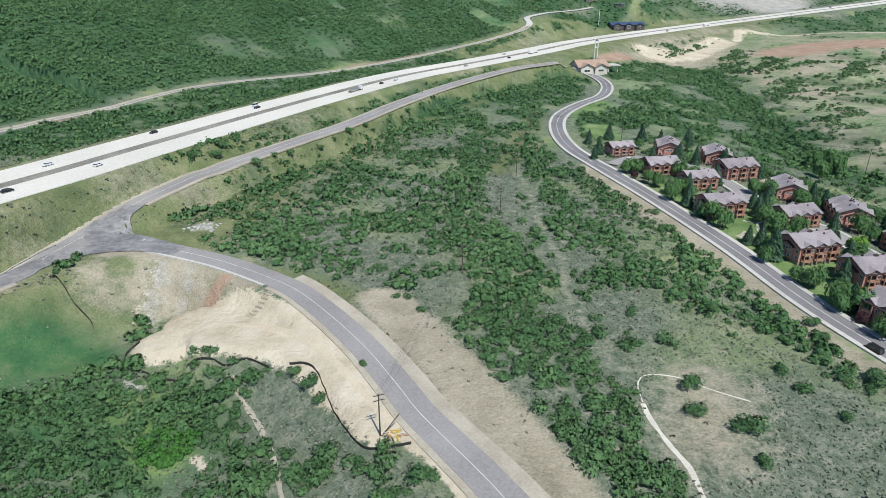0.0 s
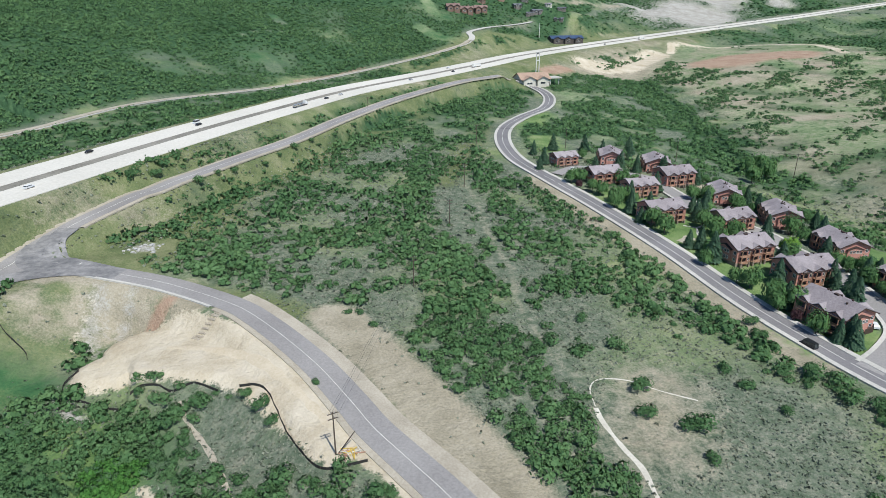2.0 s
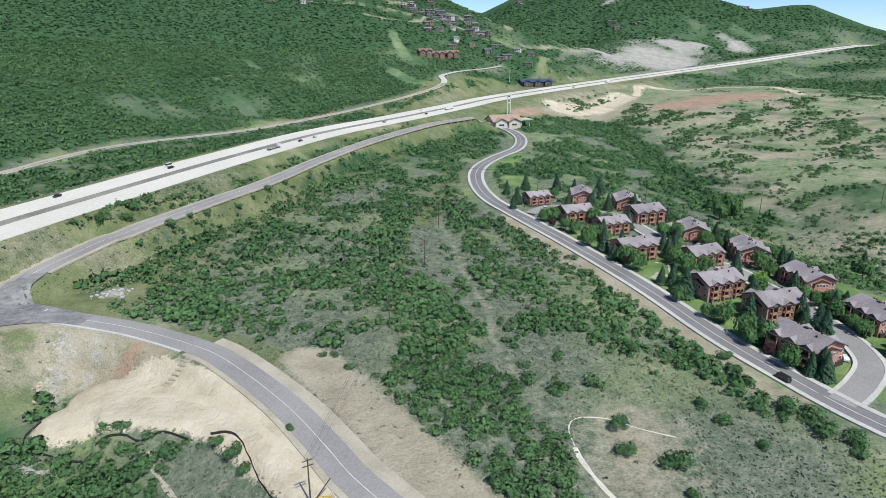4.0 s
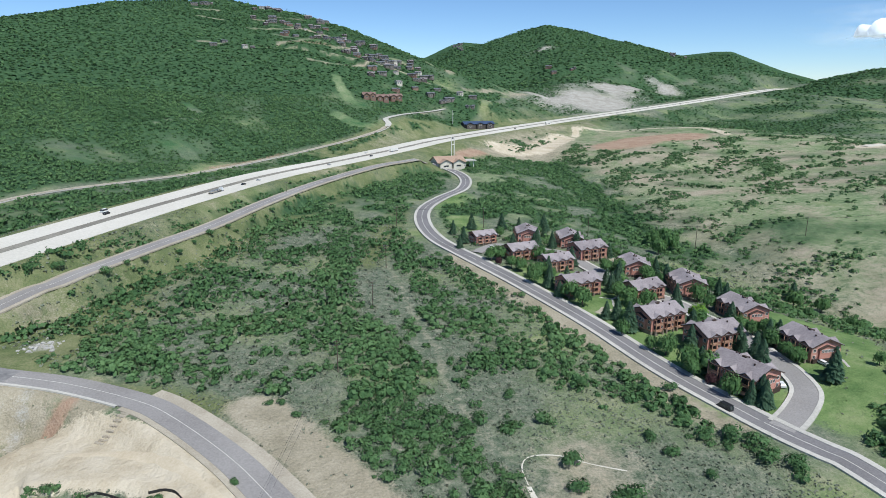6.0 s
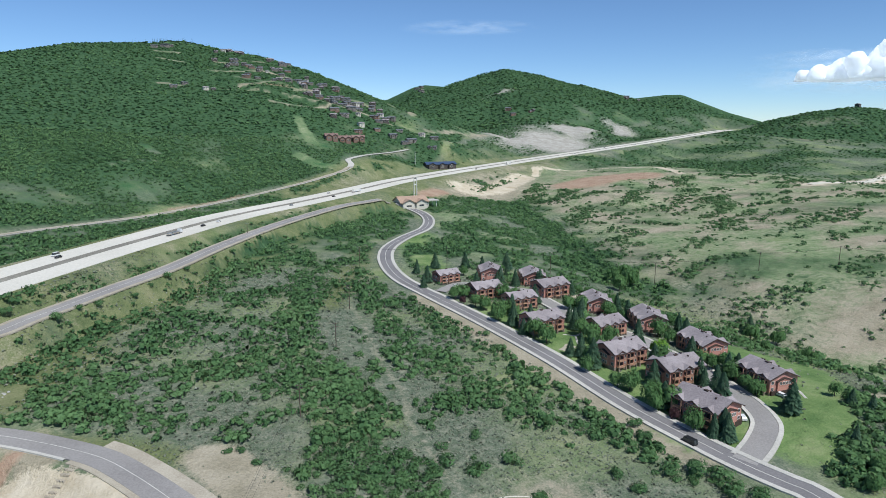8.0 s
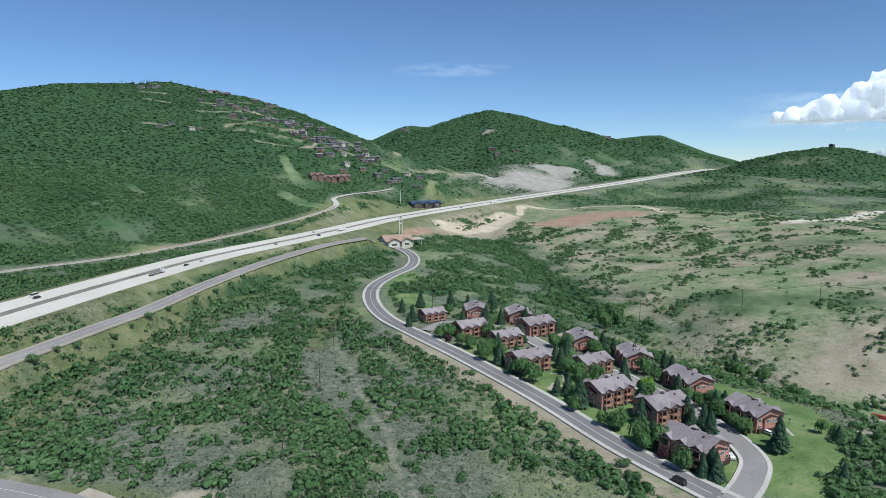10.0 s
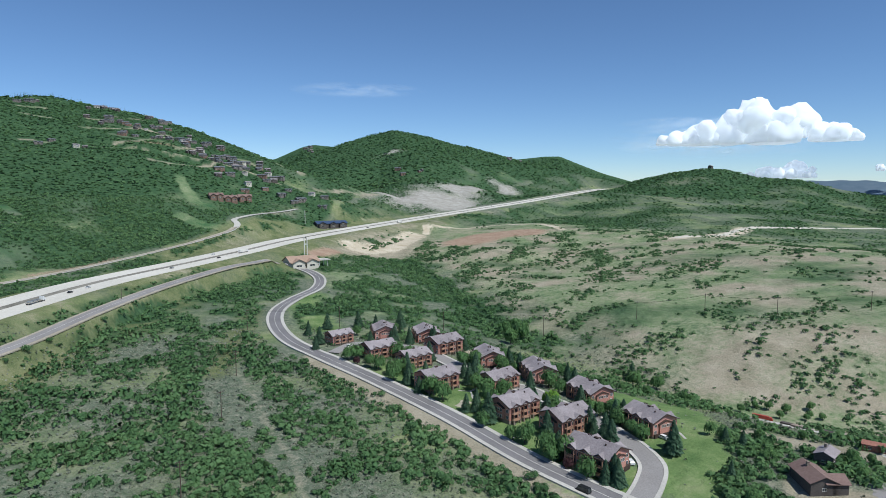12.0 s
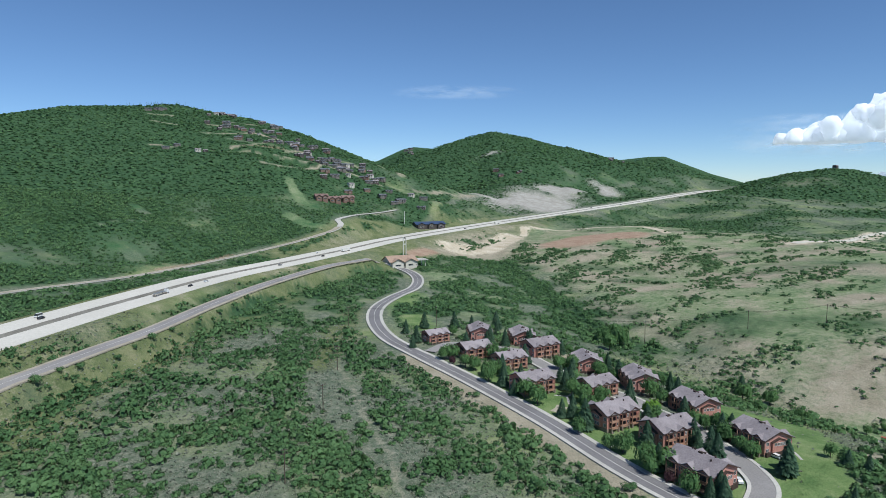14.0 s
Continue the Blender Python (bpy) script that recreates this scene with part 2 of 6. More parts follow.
def ground_material():
    m, nt, b = material("hillside_ground", 0.95)
    b.inputs["Specular IOR Level"].default_value = 0.05
    a1 = nt.nodes.new("ShaderNodeAttribute")
    a1.attribute_name = "cover"
    s1 = nt.nodes.new("ShaderNodeSeparateColor")
    nt.links.new(a1.outputs["Color"], s1.inputs[0])
    a2 = nt.nodes.new("ShaderNodeAttribute")
    a2.attribute_name = "soil"
    s2 = nt.nodes.new("ShaderNodeSeparateColor")
    nt.links.new(a2.outputs["Color"], s2.inputs[0])
    a3 = nt.nodes.new("ShaderNodeAttribute")
    a3.attribute_name = "turf"
    s3 = nt.nodes.new("ShaderNodeSeparateColor")
    nt.links.new(a3.outputs["Color"], s3.inputs[0])
    n_fine, n_tuft, n_mid, n_big = texnoise(nt, 0.7, 4, 0.7), texnoise(nt, 3.2, 5, 0.62), texnoise(nt, 14, 4, 0.6), texnoise(nt, 70, 4, 0.55)
    # sage and bunch grass on pale earth
    sage = ramp(nt, calc(nt, 'ADD', calc(nt, 'MULTIPLY', n_tuft, 0.6), calc(nt, 'MULTIPLY', n_fine, 0.4)),
                [(0.34, (0.062, 0.086, 0.056)), (0.45, (0.112, 0.142, 0.095)), (0.54, (0.172, 0.192, 0.14)), (0.66, (0.29, 0.275, 0.212))])
    grass = ramp(nt, calc(nt, 'ADD', calc(nt, 'MULTIPLY', n_mid, 0.6), calc(nt, 'MULTIPLY', n_fine, 0.4)),
                 [(0.36, (0.115, 0.17, 0.075)), (0.5, (0.2, 0.245, 0.115)), (0.64, (0.31, 0.31, 0.185))])
    col = mixed(nt, ramp(nt, n_big, [(0.48, (0, 0, 0)), (0.66, (1, 1, 1))]), sage, grass)

    def lay(col, mask, top, soft=0.25):
        edge = calc(nt, 'ADD', mask, calc(nt, 'MULTIPLY', calc(nt, 'SUBTRACT', n_tuft, 0.5), 0.9))
        edge = calc(nt, 'ADD', edge, calc(nt, 'MULTIPLY', calc(nt, 'SUBTRACT', n_fine, 0.5), 0.5))
        return mixed(nt, ramp(nt, edge, [(0.5 - soft, (0, 0, 0)), (0.5 + soft, (1, 1, 1))]), col, top)
    oak = ramp(nt, calc(nt, 'ADD', calc(nt, 'MULTIPLY', n_tuft, 0.55), calc(nt, 'MULTIPLY', n_mid, 0.45)),
               [(0.36, (0.03, 0.066, 0.032)), (0.5, (0.048, 0.096, 0.045)), (0.64, (0.078, 0.138, 0.064))])
    dry = ramp(nt, calc(nt, 'ADD', calc(nt, 'MULTIPLY', n_fine, 0.5), calc(nt, 'MULTIPLY', n_mid, 0.5)),
               [(0.36, (0.23, 0.205, 0.145)), (0.5, (0.33, 0.292, 0.215)), (0.66, (0.43, 0.38, 0.295))])
    lawn = ramp(nt, calc(nt, 'ADD', calc(nt, 'MULTIPLY', n_fine, 0.3), calc(nt, 'MULTIPLY', n_mid, 0.7)),
                [(0.36, (0.09, 0.155, 0.055)), (0.52, (0.155, 0.228, 0.085)), (0.66, (0.24, 0.285, 0.135))])
    sand = ramp(nt, calc(nt, 'ADD', calc(nt, 'MULTIPLY', n_fine, 0.3), calc(nt, 'MULTIPLY', n_mid, 0.7)),
                [(0.36, (0.42, 0.35, 0.25)), (0.5, (0.52, 0.45, 0.34)), (0.64, (0.6, 0.53, 0.42))])
    grey = ramp(nt, calc(nt, 'ADD', calc(nt, 'MULTIPLY', n_fine, 0.5), calc(nt, 'MULTIPLY', n_mid, 0.5)),
                [(0.36, (0.26, 0.24, 0.21)), (0.5, (0.36, 0.34, 0.3)), (0.64, (0.46, 0.44, 0.4))])
    red = ramp(nt, calc(nt, 'ADD', calc(nt, 'MULTIPLY', n_fine, 0.5), calc(nt, 'MULTIPLY', n_mid, 0.5)),
               [(0.36, (0.27, 0.17, 0.12)), (0.5, (0.35, 0.245, 0.175)), (0.64, (0.43, 0.325, 0.245))])
    pale_grass = ramp(nt, calc(nt, 'ADD', calc(nt, 'MULTIPLY', n_tuft, 0.45), calc(nt, 'ADD', calc(nt, 'MULTIPLY', n_mid, 0.4), calc(nt, 'MULTIPLY', n_big, 0.15))),
                      [(0.36, (0.085, 0.14, 0.065)), (0.46, (0.16, 0.22, 0.11)), (0.55, (0.235, 0.275, 0.155)), (0.66, (0.33, 0.325, 0.22))])
    olive = ramp(nt, calc(nt, 'ADD', calc(nt, 'MULTIPLY', n_fine, 0.45), calc(nt, 'MULTIPLY', n_mid, 0.55)),
                 [(0.36, (0.085, 0.115, 0.05)), (0.5, (0.155, 0.18, 0.083)), (0.66, (0.26, 0.25, 0.145))])
    lush = ramp(nt, calc(nt, 'ADD', calc(nt, 'MULTIPLY', n_fine, 0.4), calc(nt, 'MULTIPLY', n_mid, 0.6)),
                [(0.36, (0.034, 0.098, 0.042)), (0.5, (0.06, 0.135, 0.055)), (0.66, (0.13, 0.18, 0.08))])
    col = lay(col, s3.outputs[0], pale_grass)
    col = lay(col, s3.outputs[1], olive)
    col = lay(col, s1.outputs[2], dry)
    col = lay(col, s3.outputs[2], lush, 0.3)
    col = lay(col, s1.outputs[1], lawn, 0.18)
    col = lay(col, s2.outputs[1], oak)
    col = lay(col, s2.outputs[0], grey, 0.15)
    col = lay(col, s2.outputs[2], red, 0.2)
    col = lay(col, s1.outputs[0], sand, 0.1)
    nt.links.new(col, b.inputs["Base Color"])
    # rounded crowns where the scrub closes into one canopy
    crowns = nt.nodes.new("ShaderNodeTexVoronoi")
    crowns.feature = 'SMOOTH_F1'
    crowns.inputs["Scale"].default_value, crowns.inputs["Smoothness"].default_value = 1 / 5.5, 0.35
    nt.links.new(nt.nodes.new("ShaderNodeNewGeometry").outputs["Position"], crowns.inputs["Vector"])
    relief = calc(nt, 'MULTIPLY', calc(nt, 'MULTIPLY', calc(nt, 'SUBTRACT', 1.0, crowns.outputs["Distance"]), s2.outputs[1]), 2.4)
    relief = calc(nt, 'ADD', relief, calc(nt, 'MULTIPLY', n_tuft, 1.2))
    bumped(nt, b, calc(nt, 'ADD', relief, calc(nt, 'MULTIPLY', n_fine, 0.35)), 0.8, 1.0)
    return m


GROUND = ground_material()
ASPHALT = speckled("worn_asphalt", (0.215, 0.2, 0.192), (0.33, 0.31, 0.295), 0.6, 0.9, 0.01, 25)
DARK_ASPHALT = speckled("faded_asphalt", (0.15, 0.142, 0.143), (0.24, 0.226, 0.226), 0.6, 0.9, 0.01, 22)
WORN_JUNCTION = speckled("tyre_darkened_asphalt", (0.13, 0.128, 0.13), (0.31, 0.295, 0.285), 2.5, 0.9, 0.01, 11)
SAND = speckled("compacted_sand", (0.46, 0.385, 0.275), (0.58, 0.5, 0.38), 0.8, 0.95, 0.05, 7)
CONCRETE = speckled("pale_concrete", (0.4, 0.38, 0.34), (0.56, 0.53, 0.48), 1.2, 0.9, 0.01, 30)
PAVING = speckled("highway_concrete", (0.52, 0.49, 0.425), (0.67, 0.63, 0.56), 1.5, 0.9, 0.01, 60)
MEDIAN = speckled("dry_median_strip", (0.15, 0.14, 0.115), (0.3, 0.28, 0.235), 1.5, 0.95, 0.1, 18)
GRAVEL = speckled("roadside_gravel", (0.3, 0.26, 0.2), (0.46, 0.41, 0.33), 0.5, 0.95, 0.05, 9)
DIRT = speckled("pale_dirt_track", (0.46, 0.42, 0.35), (0.64, 0.6, 0.52), 0.7, 0.95, 0.04, 6)
LINE_PAINT = speckled("worn_road_paint", (0.5, 0.48, 0.42), (0.72, 0.7, 0.64), 0.4, 0.7, 0)


def coursed(name, low, high, course, rough=0.85, bump=0.03, size=0.7):
    """Boards or shingle courses: level joints every so many metres, over a mottled stain."""
    m, nt, b = material(name, rough)
    g = nt.nodes.new("ShaderNodeNewGeometry")
    z = nt.nodes.new("ShaderNodeSeparateXYZ")
    nt.links.new(g.outputs["Position"], z.inputs[0])
    saw = calc(nt, 'FRACT', calc(nt, 'DIVIDE', z.outputs[2], course))
    oi = nt.nodes.new("ShaderNodeObjectInfo")
    f = calc(nt, 'ADD', calc(nt, 'MULTIPLY', texnoise(nt, size, 5, 0.65), 0.5), calc(nt, 'MULTIPLY', texnoise(nt, 7, 3), 0.4))
    f = calc(nt, 'ADD', f, calc(nt, 'MULTIPLY', oi.outputs["Random"], 0.12))
    col = ramp(nt, f, [(0.36, low), (0.66, high)])
    joint = ramp(nt, saw, [(0.0, (0.62, 0.62, 0.62)), (0.14, (1, 1, 1))])
    nt.links.new(mixed(nt, 1.0, col, joint, 'MULTIPLY'), b.inputs["Base Color"])
    bumped(nt, b, saw, 0.6, bump)
    return m


def glass_material():
    m, nt, b = material("window_glass", 0.08)
    b.inputs["Base Color"].default_value = (0.03, 0.036, 0.042, 1)
    b.inputs["Specular IOR Level"].default_value = 0.6
    n = texnoise(nt, 1.4, 2)
    nt.links.new(ramp(nt, n, [(0.35, (0.02, 0.024, 0.03)), (0.65, (0.07, 0.075, 0.08))]), b.inputs["Base Color"])
    return m


def paint(name, colour, rough=0.4, metal=0.0):
    low = tuple(c * 0.86 for c in colour)
    return speckled(name, low, colour, 0.8, rough, 0, None, metal)


SIDING = coursed("red_brown_lap_siding", (0.42, 0.185, 0.145), (0.6, 0.31, 0.25), 0.3)
ROOF = coursed("grey_brown_shingles", (0.2, 0.172, 0.178), (0.35, 0.31, 0.315), 0.16, 0.9, 0.03)
BROWN_ROOF = coursed("brown_shingles", (0.17, 0.11, 0.095), (0.27, 0.185, 0.16), 0.16, 0.9, 0.03)
TAN_ROOF = coursed("tan_shingles", (0.3, 0.2, 0.145), (0.42, 0.3, 0.225), 0.16, 0.9, 0.03)
BLUE_ROOF = coursed("blue_metal_roof", (0.03, 0.05, 0.1), (0.06, 0.09, 0.16), 0.3, 0.5, 0.02)
FASCIA = speckled("dark_brown_trim", (0.045, 0.03, 0.025), (0.08, 0.055, 0.045), 0.4, 0.7, 0)
TIMBER = speckled("cedar_balcony_timber", (0.33, 0.185, 0.125), (0.47, 0.285, 0.2), 0.4, 0.8, 0.01)
STONE = speckled("rough_grey_brown_stone", (0.16, 0.125, 0.1), (0.33, 0.27, 0.22), 0.35, 0.95, 0.06, 2)
SLATE = coursed("slate_grey_shingles", (0.1, 0.105, 0.115), (0.19, 0.195, 0.21), 0.16, 0.9, 0.03)
GREY_WOOD = speckled("weathered_grey_wood", (0.13, 0.115, 0.1), (0.24, 0.215, 0.19), 0.5, 0.85, 0.01)
CREAM = speckled("cream_render", (0.5, 0.46, 0.38), (0.66, 0.62, 0.54), 0.8, 0.9, 0.01)
DARK_WOOD = speckled("dark_stained_wood", (0.06, 0.05, 0.045), (0.13, 0.11, 0.1), 0.5, 0.8, 0.01)
LOG = coursed("warm_log_wall", (0.17, 0.105, 0.08), (0.28, 0.19, 0.145), 0.4)
WHITE_TRIM = speckled("off_white_trim", (0.6, 0.58, 0.53), (0.74, 0.72, 0.67), 0.4, 0.6, 0)
GLASS = glass_material()
BLACK_CLOTH = speckled("black_silt_cloth", (0.02, 0.02, 0.02), (0.05, 0.048, 0.045), 0.4, 0.9, 0.02)
ROCK = speckled("pale_boulder", (0.3, 0.29, 0.27), (0.5, 0.48, 0.45), 0.4, 0.95, 0.08)
RUBBER = speckled("tyre_rubber", (0.015, 0.015, 0.015), (0.035, 0.035, 0.035), 0.2, 0.9, 0)
STEEL = speckled("galvanised_steel", (0.35, 0.36, 0.37), (0.5, 0.51, 0.52), 0.5, 0.45, 0, None, 0.7)
RED_PAINT = paint("faded_red_paint", (0.42, 0.07, 0.045))
YELLOW_PAINT = paint("yellow_machine_paint", (0.6, 0.42, 0.08))
RUST = speckled("rusty_sheet", (0.24, 0.1, 0.07), (0.4, 0.2, 0.15), 0.6, 0.85, 0.01)


def leaf_material(name, dark, mid, light, island=0.5):
    """Foliage: each clump its own shade, each bush its own tone."""
    m, nt, b = material(name, 0.75)
    b.inputs["Specular IOR Level"].default_value = 0.15
    g = nt.nodes.new("ShaderNodeNewGeometry")
    at = nt.nodes.new("ShaderNodeAttribute")
    at.attribute_name = "tone"
    oi = nt.nodes.new("ShaderNodeObjectInfo")
    v = calc(nt, 'MULTIPLY', g.outputs["Random Per Island"], island)
    v = calc(nt, 'ADD', v, calc(nt, 'MULTIPLY', at.outputs["Fac"], 0.4))
    v = calc(nt, 'ADD', v, calc(nt, 'MULTIPLY', oi.outputs["Random"], 0.2))
    v = calc(nt, 'ADD', v, calc(nt, 'MULTIPLY', calc(nt, 'SUBTRACT', texnoise(nt, 85, 5), 0.5), 0.75))
    col = ramp(nt, v, [(0.1, dark), (0.5, mid), (0.95, light)])
    nt.links.new(col, b.inputs["Base Color"])
    thin = nt.nodes.new("ShaderNodeBsdfTranslucent")
    nt.links.new(col, thin.inputs[0])
    # leaves lean with the round of their crown
    out = nt.nodes.new("ShaderNodeAttribute")
    out.attribute_name = "outward"
    world_way = nt.nodes.new("ShaderNodeVectorTransform")
    world_way.vector_type, world_way.convert_from, world_way.convert_to = 'NORMAL', 'OBJECT', 'WORLD'
    nt.links.new(out.outputs["Vector"], world_way.inputs[0])
    lean = nt.nodes.new("ShaderNodeMix")
    lean.data_type = 'VECTOR'
    lean.inputs[0].default_value = 0.72
    nt.links.new(g.outputs["Normal"], lean.inputs[4])
    nt.links.new(world_way.outputs[0], lean.inputs[5])
    unit = nt.nodes.new("ShaderNodeVectorMath")
    unit.operation = 'NORMALIZE'
    nt.links.new(lean.outputs[1], unit.inputs[0])
    nt.links.new(unit.outputs[0], b.inputs["Normal"])
    both = nt.nodes.new("ShaderNodeMixShader")
    both.inputs[0].default_value = 0.3
    nt.links.new(b.outputs[0], both.inputs[1])
    nt.links.new(thin.outputs[0], both.inputs[2])
    nt.links.new(both.outputs[0], nt.nodes["Material Output"].inputs[0])
    return m


OAK = leaf_material("scrub_oak_leaves", (0.043, 0.097, 0.04), (0.083, 0.166, 0.066), (0.145, 0.248, 0.104))
HILL_LEAF = leaf_material("hill_shrub_leaves", (0.042, 0.095, 0.04), (0.08, 0.158, 0.066), (0.145, 0.235, 0.105))
SAGE = leaf_material("sagebrush_leaves", (0.12, 0.145, 0.105), (0.2, 0.225, 0.165), (0.31, 0.325, 0.25))
TREE_LEAF = leaf_material("broad_leaves", (0.045, 0.105, 0.04), (0.088, 0.178, 0.064), (0.155, 0.265, 0.1))
BRIGHT_LEAF = leaf_material("yellow_green_leaves", (0.08, 0.17, 0.03), (0.14, 0.27, 0.045), (0.22, 0.36, 0.07))
NEEDLES = leaf_material("spruce_needles", (0.034, 0.075, 0.044), (0.064, 0.125, 0.072), (0.115, 0.19, 0.11))
LUSH_LEAF = leaf_material("willow_leaves", (0.05, 0.135, 0.03), (0.085, 0.215, 0.048), (0.15, 0.31, 0.075))
PLUM_LEAF = leaf_material("plum_leaves", (0.04, 0.02, 0.025), (0.07, 0.035, 0.04), (0.11, 0.06, 0.06))
BARK = speckled("bark", (0.07, 0.055, 0.045), (0.16, 0.13, 0.105), 0.2, 0.95, 0.02)
POLE_WOOD = speckled("weathered_pole_wood", (0.06, 0.045, 0.035), (0.13, 0.1, 0.08), 0.3, 0.9, 0.01)


# ---- ground ----
def poly(name, verts, faces, mat, parent=None, smooth=False):
    me = bpy.data.meshes.new(name)
    me.from_pydata([tuple(v) for v in verts], [], [tuple(f) for f in faces])
    if smooth:
        me.polygons.foreach_set("use_smooth", [True] * len(me.polygons))
    me.materials.append(mat)
    ob = new(name, me)
    ob.parent = parent
    return ob


def build_ground():
    bearings = np.radians(np.concatenate([np.arange(-66, 80, 0.3), np.arange(80, 294, 3.0)]))
    reaches = np.concatenate([[6, 14, 22, 30, 38, 46], np.geomspace(54, 4950, 430)])
    nb, nr = len(bearings), len(reaches)
    B, R = np.meshgrid(bearings, reaches)
    X, Y = R * np.sin(B), R * np.cos(B)
    Z = ground_z(X, Y)
    verts = np.column_stack([X.ravel(), Y.ravel(), Z.ravel()])
    i, j = np.meshgrid(np.arange(nr - 1), np.arange(nb), indexing="ij")
    k = (j + 1) % nb
    faces = np.stack([i * nb + j, i * nb + k, (i + 1) * nb + k, (i + 1) * nb + j], -1).reshape(-1, 4)[:, ::-1]
    me = bpy.data.meshes.new("ground")
    n = len(verts)
    me.vertices.add(n + 1)
    me.vertices.foreach_set("co", np.vstack([verts, [[0, 0, float(ground_z(np.array([0.0]), np.array([0.0]))[0])]]]).astype(np.float32).ravel())
    tri = np.stack([np.arange(nb), (np.arange(nb) + 1) % nb, np.full(nb, n)], -1)[:, ::-1]
    loops = np.concatenate([faces.ravel(), tri.ravel()]).astype(np.int32)
    me.loops.add(len(loops))
    me.loops.foreach_set("vertex_index", loops)
    me.polygons.add(len(faces) + nb)
    me.polygons.foreach_set("loop_start", np.concatenate([np.arange(len(faces)) * 4, len(faces) * 4 + np.arange(nb) * 3]).astype(np.int32))
    me.polygons.foreach_set("use_smooth", np.ones(len(faces) + nb, bool))
    me.update(calc_edges=True)
    me.validate()
    x, y = np.append(X.ravel(), 0.0), np.append(Y.ravel(), 0.0)
    for layer, values in (("cover", cover(x, y)), ("soil", soil(x, y)), ("turf", turf(x, y))):
        at = me.attributes.new(layer, 'FLOAT_COLOR', 'POINT')
        at.data.foreach_set("color", np.column_stack([*values, np.ones(len(x))]).astype(np.float32).ravel())
    me.materials.append(GROUND)
    return tagged(new("ground", me), "rolling hillside of sagebrush, dry grass, bare sand and green scrub", "ground", kind="structure")


def disc(x, y, cx, cy, rx, ry, turn=0.0):
    """1 at the middle of an ellipse, 0.5 on its rim, less outside."""
    c, s = math.cos(radians(turn)), math.sin(radians(turn))
    u, v = ((x - cx) * c + (y - cy) * s) / rx, (-(x - cx) * s + (y - cy) * c) / ry
    return np.clip(1.0 - 0.5 * np.hypot(u, v), 0, 1)


def band(x, y, points, half, soft):
    d, _, _ = near_line(np.array(points, float), x, y, float(np.max(half)) + soft + 2)
    return np.clip(0.5 + 0.5 * (half - d) / soft, 0, 1)


def biggest(*layers):
    out = layers[0]
    for l in layers[1:]:
        out = np.maximum(out, l)
    return out


# scrub-oak thickets: a line over the ground and its half width
THICKETS = [([(8, 167), (20, 162), (34, 149), (38, 132), (38, 116), (39, 102), (42, 84)], 13), ([(15, 243), (22, 218), (26, 192), (18, 175), (28, 162)], 13), ([(-94, 272), (-84, 293), (-75, 310), (-67, 325)], 10),
            ([(-91, 250), (-80, 243)], 7), ([(-69, 219), (-57, 218), (-65, 244), (-52, 247), (-42, 250)], 10), ([(-39, 204), (-34, 215), (-32, 221)], 5), ([(26, 458), (17, 355), (9, 292), (4, 265)], 11),
            ([(-39, 258), (-23, 264), (-7, 266), (4, 272)], 6), ([(-20, 225), (-6, 228), (4, 229)], 5), ([(-26, 353), (-7, 360), (12, 356)], 10), ([(-28, 412), (-7, 436), (10, 442)], 12)]
FAR_THICKETS = [([(37, 517), (72, 574), (111, 613)], 17), ([(-18, 449), (18, 506)], 10), ([(50, 353), (56, 298), (64, 258), (71, 238)], 8), ([(64, 324), (77, 290), (86, 260), (87, 240)], 9),
                ([(91, 239), (97, 222), (101, 205)], 8), ([(104, 186), (105, 175), (109, 163), (112, 156)], 6), ([(111, 148), (118, 138)], 6), ([(62, 210), (82, 207), (95, 203)], 7), ([(-52, 345), (-45, 320), (-48, 292)], 9)]
LOW_THICKETS = [([(-135, 140), (-110, 126), (-85, 112)], 17), ([(-78, 142), (-58, 138), (-50, 118)], 9), ([(-135, 149), (-112, 144), (-98, 142)], 9), ([(-120, 118), (-92, 127)], 10), ([(-74, 136), (-54, 133), (-49, 110)], 7),
                ([(-126, 290), (-112, 318), (-95, 345), (-72, 387), (-43, 453), (-3, 533), (52, 615)], 5), ([(-246, 394), (-218, 412), (-198, 427)], 10), ([(-214, 508), (-165, 559)], 6),
                ([(195, 160), (222, 156), (240, 128), (214, 120), (165, 132)], 17), ([(182, 580), (166, 454), (179, 406), (190, 352), (215, 296), (228, 260), (250, 238), (277, 211), (312, 180)], 13),
                ([(300, 760), (268, 560), (240, 400)], 20)]


def behind_trail(x, y):
    d, _, side = near_line(curve_through(RAIL_TRAIL + [(150, 900), (260, 990), (420, 1250), (700, 1500), (1200, 1800)], 3), x, y)
    return np.where(side < 0, 1.0, -1.0) * d


def right_hill(x, y):
    """The open grassy hill beyond the creek."""
    return step(0, 60, (x - 235) - 0.12 * (y - 230)) * step(1500, 900, np.hypot(x, y))


OPEN_SAGE = [(-30, 124, 20, 24), (74, 132, 24, 24), (98, 122, 22, 24), (100, 150, 10, 14), (60, 108, 14, 14), (66, 178, 20, 14), (88, 165, 18, 14), (-40, 267, 12, 6), (-24, 300, 12, 6), (-32, 202, 14, 9), (28, 300, 8, 30)]


def thicket_cover(x, y):
    n = fnoise(x, y, 17, 3, 21)
    out = np.zeros_like(x)
    for points, half in THICKETS + FAR_THICKETS + LOW_THICKETS:
        b = band(x, y, points, half + 9 * n, 8)
        out = np.maximum(out, b * (0.78 + 0.5 * fnoise(x, y, 9, 2, 28)) + 0.08 * b)
    return np.clip(out * (1 - bare_ground(x, y)), 0, 1)


